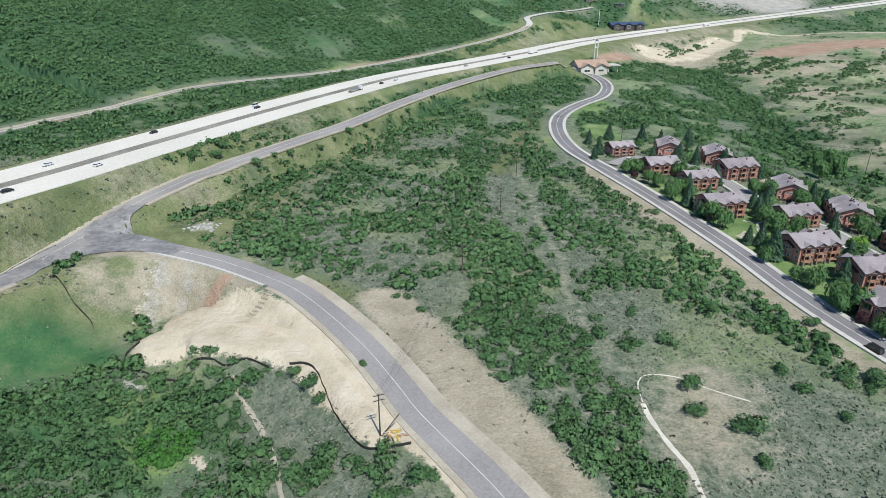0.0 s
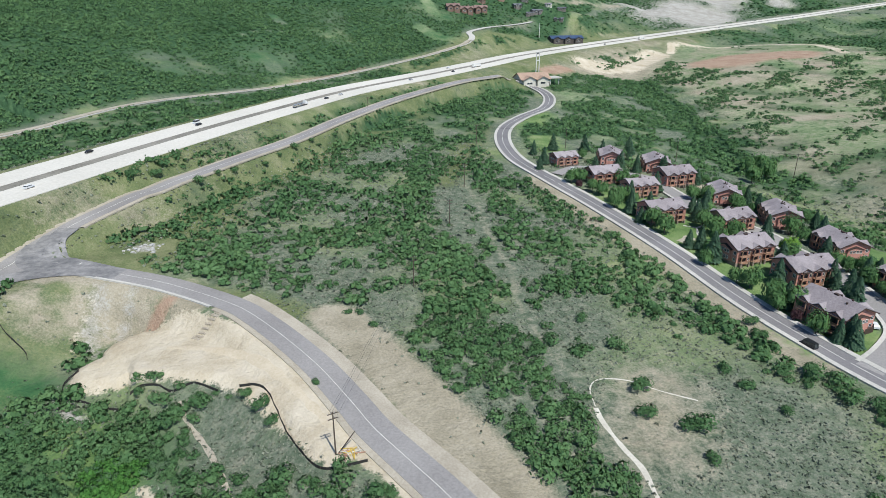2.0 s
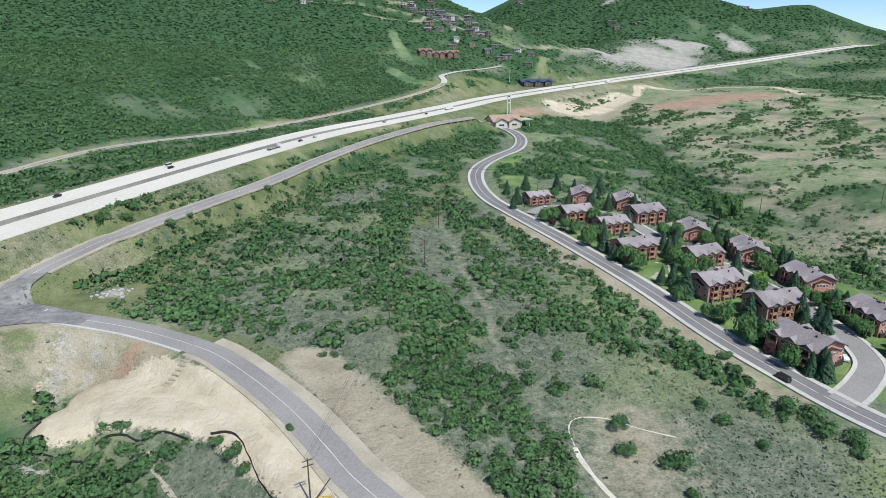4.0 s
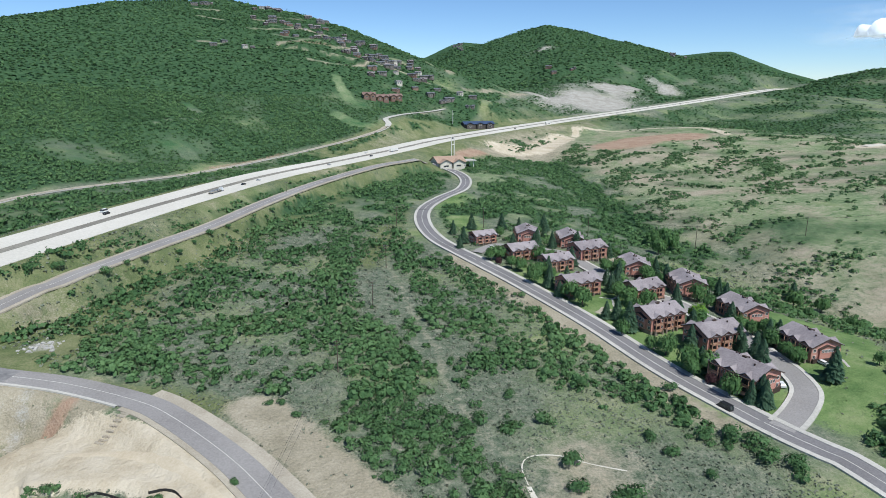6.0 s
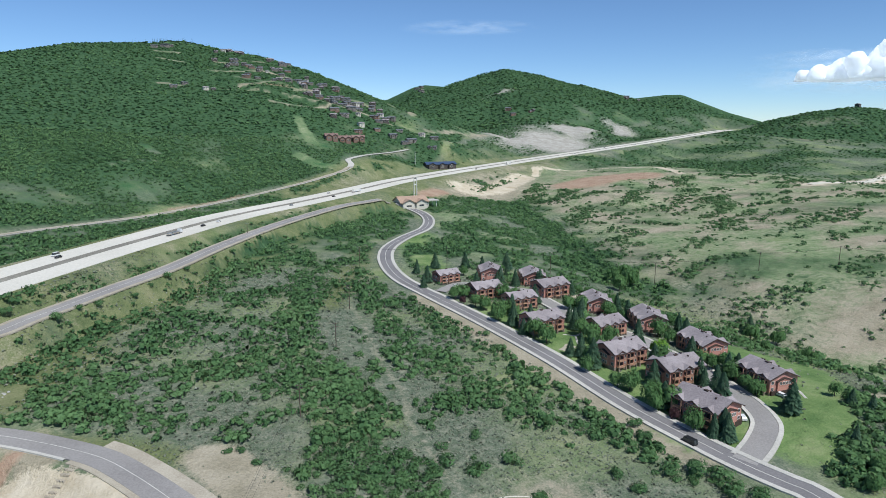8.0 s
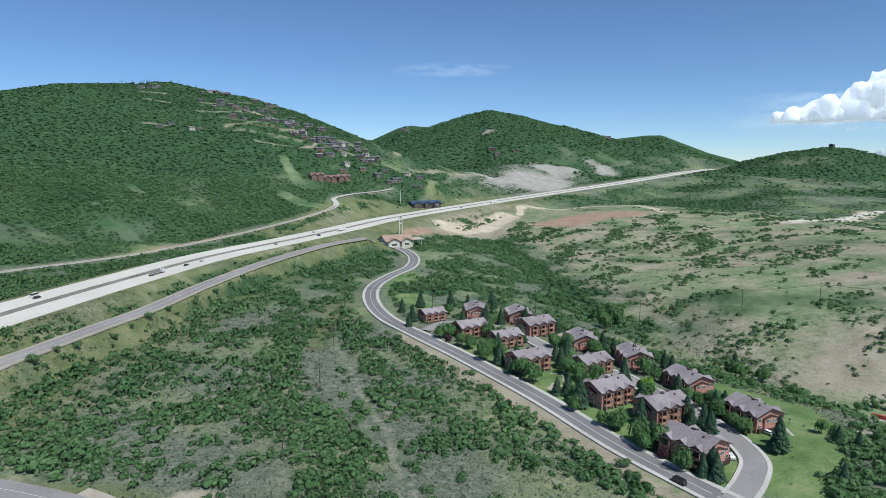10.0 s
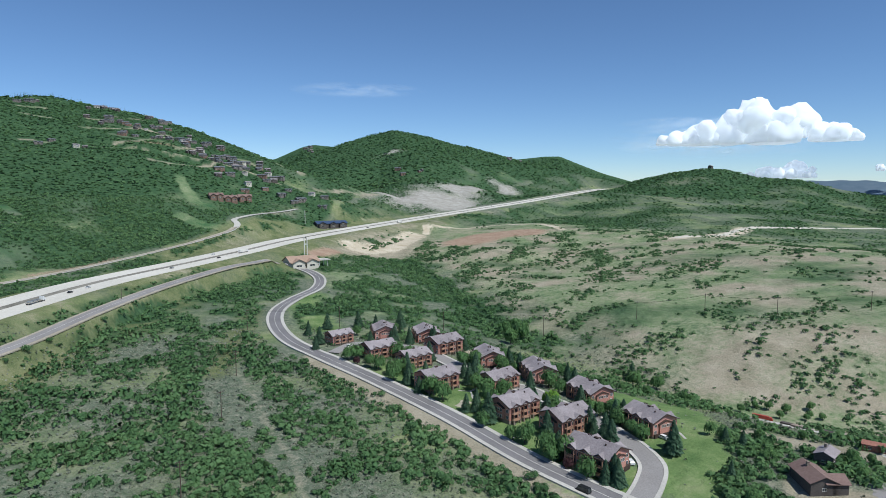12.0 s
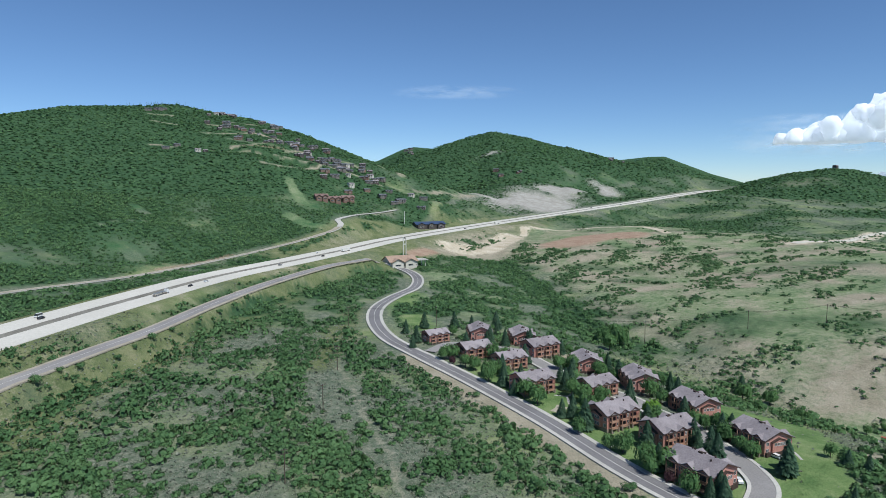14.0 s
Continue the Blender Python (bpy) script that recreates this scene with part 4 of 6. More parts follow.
def oak_patch(name, x, y, radius, rng, templates, seed, squat=1.0, label="dense dark green scrub oak thickets covering the slopes"):
    strewn(name, x, y, radius, radius * rng.uniform(0.75, 1.2, len(x)) * squat, templates, OAK, label, "scrub", seed)


def scrub():
    for near, far, tpl, tag in ((62, 185, NEAR_BUSH, 1), (185, 270, FIELD_BUSH, 5), (270, 400, MID_BUSH, 2)):
        x, y, rng = candidates(near, far, 3.7, tag)
        c = thicket_cover(x, y)
        keep = (c > rng.uniform(0.24, 0.6, len(x))) & (right_hill(x, y) < 0.5)
        x1, y1, c = x[keep], y[keep], c[keep]
        r1 = (1.3 + 3.0 * c * rng.uniform(0.25, 1.15, len(x1)))
        x, y, rng = candidates(near, far, 4.8, tag + 20)
        c = field_cover(x, y) * (1 - bare_ground(x, y))
        d, _, _ = near_line(highway_line, x, y)
        keep = (c > rng.uniform(0.34, 0.8, len(x))) & (thicket_cover(x, y) < 0.45) & (right_hill(x, y) < 0.5) & (d > 52) & (behind_trail(x, y) < 0)
        x2, y2, c = x[keep], y[keep], c[keep]
        r2 = 0.8 + 3.2 * np.clip(c, 0, 1) * rng.uniform(0.2, 1.2, len(x2))
        x2, y2, r2 = x2[r2 > 1.35], y2[r2 > 1.35], r2[r2 > 1.35]
        oak_patch("oak_scrub", np.concatenate([x1, x2]), np.concatenate([y1, y2]), np.concatenate([r1, r2]), rng, tpl, tag, label="dark green scrub oak thickets standing in grey sagebrush")
    for near, far, spacing, tpl, size, name, seed in ((400, 1000, 5.4, MID_BUSH, (1.6, 4.2), "hillside_oak_scrub", 3), (1000, 1700, 8.6, FAR_BUSH, (2.4, 5.0), "mountain_oak_scrub", 4), (1700, 2900, 15, FAR_BUSH, (4, 8.5), "far_oak_scrub", 6)):
        x, y, rng = candidates(near, far, spacing, seed, -38, 66)
        oak = oakiness(x, y)
        keep = (oak > rng.uniform(0.3, 0.68, len(x))) & ((right_hill(x, y) < 0.5) | (np.hypot(x, y) > 1000))
        x, y, oak = x[keep], y[keep], oak[keep]
        radius = size[0] + (size[1] - size[0]) * np.clip((oak - 0.2) / 0.7, 0, 1) * rng.uniform(0.1, 1.2, len(x))
        oak_patch(name, x, y, radius, rng, tpl, seed, 1 if seed < 4 else 0.6)
    x, y, rng = candidates(270, 1000, 4.4, 9, 8, 68)
    m = right_hill(x, y) > 0.4
    x, y = x[m], y[m]
    thick = 0.4 + 0.8 * fnoise(x * 0.7 + y * 0.4, (y - x * 0.4) * 1.3, 22, 3, 51) + 0.35 * fnoise(x, y, 120, 2, 52)
    keep = (thick * (1 - bare_ground(x, y)) > rng.uniform(0.28, 0.78, len(x)))
    x, y, thick = x[keep], y[keep], thick[keep]
    radius = rng.uniform(0.7, 2.0, len(x)) * (0.75 + 0.9 * np.clip(thick, 0, 1)) * (1 + np.hypot(x, y) / 1300)
    strewn("hill_shrubs", x, y, radius, radius * rng.uniform(0.7, 1.1, len(x)), MID_BUSH, HILL_LEAF, "scattered low green shrubs on the grassy hill", "shrubs", 9)
    for near, far, spacing, seed in ((62, 230, 1.15, 7), (230, 420, 2.0, 8)):
        x, y, rng = candidates(near, far, spacing, seed)
        bare = bare_ground(x, y)
        keep = (rng.uniform(0, 1, len(x)) < 0.72 + 0.4 * fnoise(x, y, 22, 3, 40)) & (bare < 0.3 + 0.6 * rng.uniform(0, 1, len(x)) ** 3) & (thicket_cover(x, y) < 0.55) & (right_hill(x, y) < 0.5)
        x, y = x[keep], y[keep]
        radius = rng.uniform(0.3, 0.85, len(x)) * (1 if seed == 7 else 1.5)
        strewn("sagebrush", x, y, radius, radius * rng.uniform(0.7, 1.1, len(x)), TUFT, SAGE, "grey-green sagebrush tufts scattered over pale ground", "sagebrush", seed)
    rng = np.random.default_rng(77)
    a, q = rng.uniform(0, 2 * np.pi, 90), np.sqrt(rng.uniform(0, 1, 90))
    strewn("willow_patch", -71.5 + 7.5 * q * np.cos(a), 129 + 7 * q * np.sin(a), rng.uniform(1.2, 2.1, 90), rng.uniform(1.9, 2.9, 90), FIELD_BUSH, LUSH_LEAF, "bright green willow patch in the wet hollow", "willow", 12)


scrub()


def crest_conifers():
    rng = np.random.default_rng(31)
    line = CRESTS["house_hill"]
    u = rng.uniform(5.6, 10.8, 260)
    i = u.astype(int)
    f = (u - i)[:, None]
    p = line[i, :2] * (1 - f) + line[i + 1, :2] * f + rng.normal(0, 26, (260, 2))
    spikes = []
    for k in range(4):
        r2 = np.random.default_rng(900 + k)
        t = r2.uniform(0, 1, 14)
        a = r2.uniform(0, 2 * np.pi, 14)
        c = np.column_stack([0.6 * (1 - t) * np.cos(a), 0.6 * (1 - t) * np.sin(a), t])
        o, s = np.column_stack([np.cos(a), np.sin(a), -0.15 + 0 * t]) * 0.42 * (1.1 - t)[:, None], np.column_stack([-np.sin(a), np.cos(a), 0.1 + 0 * t]) * 0.3 * (1.1 - t)[:, None]
        spikes.append((np.stack([c - o, c - s, c + o, c + s], 1), np.column_stack([np.cos(a), np.sin(a), np.full(14, 0.45)]) / 1.0966))
    strewn("crest_conifers", p[:, 0], p[:, 1], rng.uniform(2.5, 4.5, 260), rng.uniform(7, 15, 260), spikes, NEEDLES, "dark conifers standing along the mountain crest", "conifers", 31)


crest_conifers()


# ---- single bushes ----
def bush_mesh(seed):
    q, out = clump(500 + seed, 620, 0.058, 0.85, 10, 0.58, core=130)
    return mesh_of_quads("bush", q, np.full(len(q), 0.5), OAK, out)


def single_bushes():
    meshes = [bush_mesh(k) for k in range(5)]
    spots = [(67, 140, 3.6), (64, 130, 3.4), (76.5, 124, 3.9), (73, 124, 3.2), (73, 112, 2.8), (117, 174, 3), (61, 179, 2.8), (-55, 151, 3.8), (-64, 148, 4.2), (-42, 149, 2.6), (-37, 143, 3.4),
             (-33, 137, 2.6), (-29, 112, 4.4), (-28, 118, 4), (-37, 116, 3.6), (-19, 113, 2), (-10, 103, 2.2), (-13, 102, 2.6), (-2, 106, 1.9), (-22, 148, 1.8), (-74, 158, 2.2), (-72, 162, 2)]
    more = [(-64, 230, 3), (-24, 209, 2.4), (-16, 187, 2), (-12, 186, 1.8), (-7, 178, 2), (13, 144, 0.9), (19, 143, 0.8), (116, 166, 3.4), (102, 128, 2.6), (97, 140, 2.6), (97, 269, 2.8), (75, 329, 3.4),
            (-120, 297, 4.4), (-114, 306, 4), (-93, 305, 3.6), (-87, 316, 2.4), (-81, 325, 3), (-69, 345, 2.6), (-63, 357, 2.2), (-56, 371, 3.2), (-48, 387, 2.5), (-36, 413, 2.4), (-25, 441, 2.6), (119, 143, 4.5), (124, 139, 4.2), (121, 131, 4), (127, 127, 3.6), (94, 148, 3.2), (-30, 116, 3.4)]
    rng = random.Random(5)
    heights = ground_z(np.array([p[0] for p in spots + more], float), np.array([p[1] for p in spots + more], float))
    for k, (x, y, r) in enumerate(spots + more):
        ob = new("scrub_oak_bush", meshes[k % 5])
        s = r * rng.uniform(0.92, 1.08)
        ob.matrix_world = pose(x, y, float(heights[k]) - 0.15, 0, 0, rng.uniform(0, 360)) @ Matrix.Diagonal((s, s * rng.uniform(0.85, 1.1), s * rng.uniform(0.85, 1.15), 1))
        size = "large" if r > 3.2 else "medium" if r > 2.1 else "small"
        tagged(ob, f"{size} rounded dark green scrub oak bush standing in sagebrush", "bush", "single scrub oak bushes")


single_bushes()


# ---- building helpers ----
def zat(x, y):
    return float(ground_z(np.array([float(x)]), np.array([float(y)]))[0])


def box(bm, x0, x1, y0, y1, z0, z1):
    v = [bm.verts.new(p) for p in ((x0, y0, z0), (x1, y0, z0), (x1, y1, z0), (x0, y1, z0), (x0, y0, z1), (x1, y0, z1), (x1, y1, z1), (x0, y1, z1))]
    for f in ((3, 2, 1, 0), (4, 5, 6, 7), (0, 1, 5, 4), (1, 2, 6, 5), (2, 3, 7, 6), (3, 0, 4, 7)):
        bm.faces.new([v[i] for i in f])


def extruded(bm, outline, axis, a, b):
    """A closed outline of (u, v) drawn along x or y between a and b."""
    def at(u, v, w):
        return (w, u, v) if axis == "x" else (u, w, v)
    p, q = [bm.verts.new(at(u, v, a)) for u, v in outline], [bm.verts.new(at(u, v, b)) for u, v in outline]
    n = len(outline)
    bm.faces.new(p)
    bm.faces.new(q[::-1])
    for i in range(n):
        bm.faces.new([p[(i + 1) % n], p[i], q[i], q[(i + 1) % n]])


def tube(bm, a, b, r0, r1, sides=8):
    a, b = Vector(a), Vector(b)
    turn = (b - a).to_track_quat("Z", "Y").to_matrix()
    rings = []
    for p, r in ((a, r0), (b, r1)):
        rings.append([bm.verts.new(p + turn @ Vector((r * math.cos(2 * math.pi * k / sides), r * math.sin(2 * math.pi * k / sides), 0))) for k in range(sides)])
    for k in range(sides):
        bm.faces.new([rings[0][k], rings[0][(k + 1) % sides], rings[1][(k + 1) % sides], rings[1][k]])
    bm.faces.new(rings[0][::-1])
    bm.faces.new(rings[1])


def part(name, bm, mat, parent=None, label=""):
    bmesh.ops.recalc_face_normals(bm, faces=bm.faces)
    me = bpy.data.meshes.new(name)
    bm.to_mesh(me)
    bm.free()
    me.materials.append(mat)
    ob = new(name, me)
    ob.parent = parent
    if label:
        ob["label"] = label
    return ob


def chevron(bm, half, eave, rise, over, thick, axis, a, b, mid=0.0):
    """A gable roof of two sloping slabs whose ridge runs along an axis from a to b."""
    s = rise / half
    out = half + over
    low = eave - s * over
    extruded(bm, [(mid - out, low), (mid, eave + rise), (mid + out, low), (mid + out, low + thick), (mid, eave + rise + thick * 1.05), (mid - out, low + thick)], axis, a, b)


def window(parent, x, y, z, w, h, facing):
    """A framed window on a wall; facing is '-x', '+x', '-y' or '+y'."""
    f, p = bmesh.new(), bmesh.new()
    s = -1 if facing[0] == "-" else 1
    t = 0.09
    for u0, u1, v0, v1 in ((-w / 2 - t, w / 2 + t, h, h + t), (-w / 2 - t, w / 2 + t, -t, 0), (-w / 2 - t, -w / 2, 0, h), (w / 2, w / 2 + t, 0, h), (-0.03, 0.03, 0, h)):
        if facing[1] == "x":
            box(f, *sorted((x, x + s * 0.1)), y + u0, y + u1, z + v0, z + v1)
        else:
            box(f, x + u0, x + u1, *sorted((y, y + s * 0.1)), z + v0, z + v1)
    if facing[1] == "x":
        box(p, *sorted((x - s * 0.02, x + s * 0.04)), y - w / 2, y + w / 2, z, z + h)
    else:
        box(p, x - w / 2, x + w / 2, *sorted((y - s * 0.02, y + s * 0.04)), z, z + h)
    frame_ob = part("window", f, WHITE_TRIM, parent)
    part("pane", p, GLASS, frame_ob)


# ---- apartment houses ----
def apartment_house():
    """19 m along its ridge (x), 14 m deep; balconies to -y, a windowed gable to -x, garages under the gable to +x."""
    L, W, E, R = 9.5, 7.0, 7.3, 3.0
    house = new("apartment_house")
    bm = bmesh.new()
    extruded(bm, [(-W, 0.9), (W, 0.9), (W, E), (0, E + R), (-W, E)], "x", -L, L)
    part("wall", bm, SIDING, house, "red-brown lap siding")
    bm = bmesh.new()
    box(bm, -L - 0.12, L + 0.12, -W - 0.12, W + 0.12, -3.0, 0.9)
    part("stone_base", bm, STONE, house, "rough grey-brown stone base")
    bm = bmesh.new()
    chevron(bm, W, E, R, 0.8, 0.22, "x", -L - 0.8, L + 0.8)
    roof = part("roof", bm, ROOF, house, "grey-brown shingle roof")
    for end in (-1, 1):
        # dark barge boards and the nested gable of the bay
        bm = bmesh.new()
        chevron(bm, W, E - 0.3, R, 0.82, 0.3, "x", *sorted((end * (L + 0.82), end * (L + 0.95))))
        part("barge_board", bm, FASCIA, house, "dark brown barge board")
        bm = bmesh.new()
        extruded(bm, [(-3.6, 0.9), (3.6, 0.9), (3.6, 6.0), (0, 7.4), (-3.6, 6.0)], "x", *sorted((end * L, end * (L + 0.75))))
        part("gable_bay", bm, SIDING, house)
        bm = bmesh.new()
        chevron(bm, 3.6, 6.0, 1.4, 0.5, 0.28, "x", *sorted((end * L, end * (L + 1.15))))
        part("bay_roof", bm, FASCIA, house)
    for level in (1.5, 4.3):
        for y in (-2.3, -0.8, 0.8, 2.3):
            window(house, -L - 0.75, y, level, 0.95, 1.35, "-x")
        for y in (-5.6, 5.6):
            window(house, -L, y, level, 1.2, 1.35, "-x")
            window(house, L, y, level + 0.4, 1.2, 1.3, "+x")
    for y in (-2.2, -0.75, 0.75, 2.2):
        window(house, L + 0.75, y, 4.5, 0.95, 1.2, "+x")
    for y in (-4.6, 0, 4.6):
        bm = bmesh.new()
        box(bm, L + 0.08, L + 0.9, y - 2.0, y + 2.0, -1.0, 1.9)
        part("garage_door", bm, FASCIA, house, "dark garage door under the gable")
    for side, xs in ((-1, (-6.2, 0.0, 6.2)), (1, (-5.0, 5.0))):
        for x in xs:
            # a cross gable with its stack of balconies
            bm = bmesh.new()
            extruded(bm, [(x - 2.0, E - 1.2), (x + 2.0, E - 1.2), (x + 2.0, E), (x, E + 1.15), (x - 2.0, E)], "y", *sorted((side * (W - 3.2), side * (W + 0.55))))
            part("cross_gable", bm, SIDING, house)
            bm = bmesh.new()
            chevron(bm, 2.0, E, 1.15, 0.45, 0.2, "y", *sorted((side * (W - 3.6), side * (W + 1.0))), mid=x)
            part("cross_roof", bm, ROOF, house)
            bm = bmesh.new()
            chevron(bm, 2.0, E - 0.24, 1.15, 0.47, 0.26, "y", *sorted((side * (W + 1.01), side * (W + 1.12))), mid=x)
            part("cross_barge", bm, FASCIA, house)
            if side > 0:
                window(house, x, W + 0.0, 4.3, 1.6, 1.4, "+y")
                continue
            for level in (1.1, 3.9):
                bm = bmesh.new()
                box(bm, x - 2.1, x + 2.1, -W - 1.7, -W + 0.05, level - 0.22, level)
                deck = part("balcony", bm, TIMBER, house, "cedar balcony")
                bm = bmesh.new()
                for z in (0.95, 0.5, 0.12):
                    box(bm, x - 2.05, x + 2.05, -W - 1.68, -W - 1.6, level + z, level + z + 0.1)
                    for e in (-2.05, 1.97):
                        box(bm, x + e, x + e + 0.08, -W - 1.68, -W, level + z, level + z + 0.1)
                for k in range(15):
                    box(bm, x - 2.0 + k * 0.28, x - 1.95 + k * 0.28, -W - 1.66, -W - 1.62, level, level + 1.0)
                part("railing", bm, TIMBER, deck)
                bm = bmesh.new()
                box(bm, x - 1.6, x + 1.6, -W - 0.05, -W + 0.1, level + 0.05, level + 2.15)
                part("patio_door", bm, GLASS, house, "dark glazed balcony door")
            for e in (-2.0, 2.0):
                bm = bmesh.new()
                box(bm, x + e - 0.14, x + e + 0.14, -W - 1.68, -W - 1.4, 0.2, E - 0.2)
                post = part("balcony_post", bm, TIMBER, house)
                bm = bmesh.new()
                box(bm, x + e - 0.35, x + e + 0.35, -W - 1.9, -W - 1.2, -2.5, 1.3)
                part("stone_pier", bm, STONE, post)
            bm = bmesh.new()
            box(bm, x - 2.3, x + 2.3, -W - 1.85, -W - 1.3, E - 0.45, E - 0.12)
            part("balcony_beam", bm, FASCIA, house)
    for x in (-3.1, 3.1):
        for level in (1.6, 4.4):
            window(house, x, -W, level, 1.3, 1.3, "-y")
    for x, y in ((-4.5, 1.3), (-4.0, 2.1), (1.0, 0.8), (4.6, 1.5), (5.2, -1.9)):
        bm = bmesh.new()
        h = E + R - abs(y) * R / W
        box(bm, x - 0.22, x + 0.22, y - 0.22, y + 0.22, h - 0.2, h + 0.75)
        box(bm, x - 0.3, x + 0.3, y - 0.3, y + 0.3, h + 0.75, h + 0.85)
        part("roof_vent", bm, FASCIA, roof)
    bm = bmesh.new()
    box(bm, -1.0, 0.7, -0.5, 0.5, E + R - 0.2, E + R + 0.55)
    part("ridge_cap", bm, FASCIA, roof)
    return house


def estate():
    first = apartment_house()
    global HOUSE_PLACES
    along = [(142, 225, 13, .94), (154, 203.5, 9, .94), (126.5, 271, 12, .93), (154.5, 259, 14, .86), (117.5, 330, 12, .9), (130, 308, 12, .84), (158.5, 330, 14, .98), (104.5, 364, 14, .74)]
    across = [(144, 172, -74, .96), (187, 229, -91, .93), (184, 187.5, -90, .9), (172, 299, -105, .92), (183, 266, -106, .95), (135, 368, -104, .92), (160, 358.5, -104, .96)]
    made = False
    HOUSE_PLACES = along + across
    for x, y, turn, s in HOUSE_PLACES:
        z = zat(x, y)
        m = pose(x, y, z + 0.3, 0, 0, turn) @ Matrix.Scale(s, 4)
        if not made:
            first.matrix_basis, ob, made = m, first, True
        else:
            ob = copy_thing(first, m)
            ob.matrix_basis = m
        tagged(ob, "red-brown sided apartment house with grey-brown shingle roof and cedar balconies" if turn > 0 else
               "red-brown gabled apartment house with garages beside the loop drive", "apartment house", "apartment houses of the estate")


estate()


# ---- trees ----
def tree_thing(name, crown_mesh, height, crown_base, trunk_r, label, limbs=4):
    tree = new(name)
    bm = bmesh.new()
    tube(bm, (0, 0, -0.4), (0.05, 0, height * 0.45), trunk_r, trunk_r * 0.6, 7)
    tube(bm, (0.05, 0, height * 0.45), (0, 0.05, height * 0.9), trunk_r * 0.6, trunk_r * 0.15, 6)
    for k in range(limbs):
        a = k * 2.4
        z = height * (0.3 + 0.12 * k)
        tube(bm, (0, 0, z), (math.cos(a) * height * 0.22, math.sin(a) * height * 0.22, z + height * 0.14), trunk_r * 0.35, trunk_r * 0.1, 5)
    part("trunk", bm, BARK, tree)
    crown = new("crown", crown_mesh)
    crown.parent = tree
    tagged(tree, label, "tree")
    return tree


def broad_crown(seed, height, mat, n=1000):
    q, out = clump(700 + seed, n, 0.07, 1.0, 16, 0.6, core=170)
    q = q * np.array([height * 0.42, height * 0.42, height * 0.72])
    q[..., 2] += height * 0.06
    return mesh_of_quads("crown", q, np.full(len(q), 0.5), mat, out)


def spruce_crown(seed, height, mat=None, n=520, wide=0.2):
    rng = np.random.default_rng(800 + seed)
    t = rng.uniform(0, 1, n) ** 1.35
    z = height * (0.08 + 0.92 * t)
    tier = 0.78 + 0.22 * np.abs(np.sin(t * 34 + seed))
    r = height * wide * (1 - t) ** 0.85 * tier * rng.uniform(0.55, 1.08, n) + 0.08
    a = rng.uniform(0, 2 * np.pi, n)
    p = np.column_stack([r * np.cos(a), r * np.sin(a), z])
    out = np.column_stack([np.cos(a), np.sin(a), np.full(n, -0.45)])
    side = np.column_stack([-np.sin(a), np.cos(a), rng.normal(0, 0.25, n)])
    s = (height * 0.07 * rng.uniform(0.6, 1.2, n) * (1.15 - 0.6 * t))[:, None]
    q = np.stack([p - out * s, p - side * s * 0.6, p + out * s * 1.1, p + side * s * 0.6], 1)
    way = np.column_stack([np.cos(a), np.sin(a), np.full(n, 0.45)]) / 1.0966
    return mesh_of_quads("crown", q, np.full(n, 0.5), mat or NEEDLES, way)


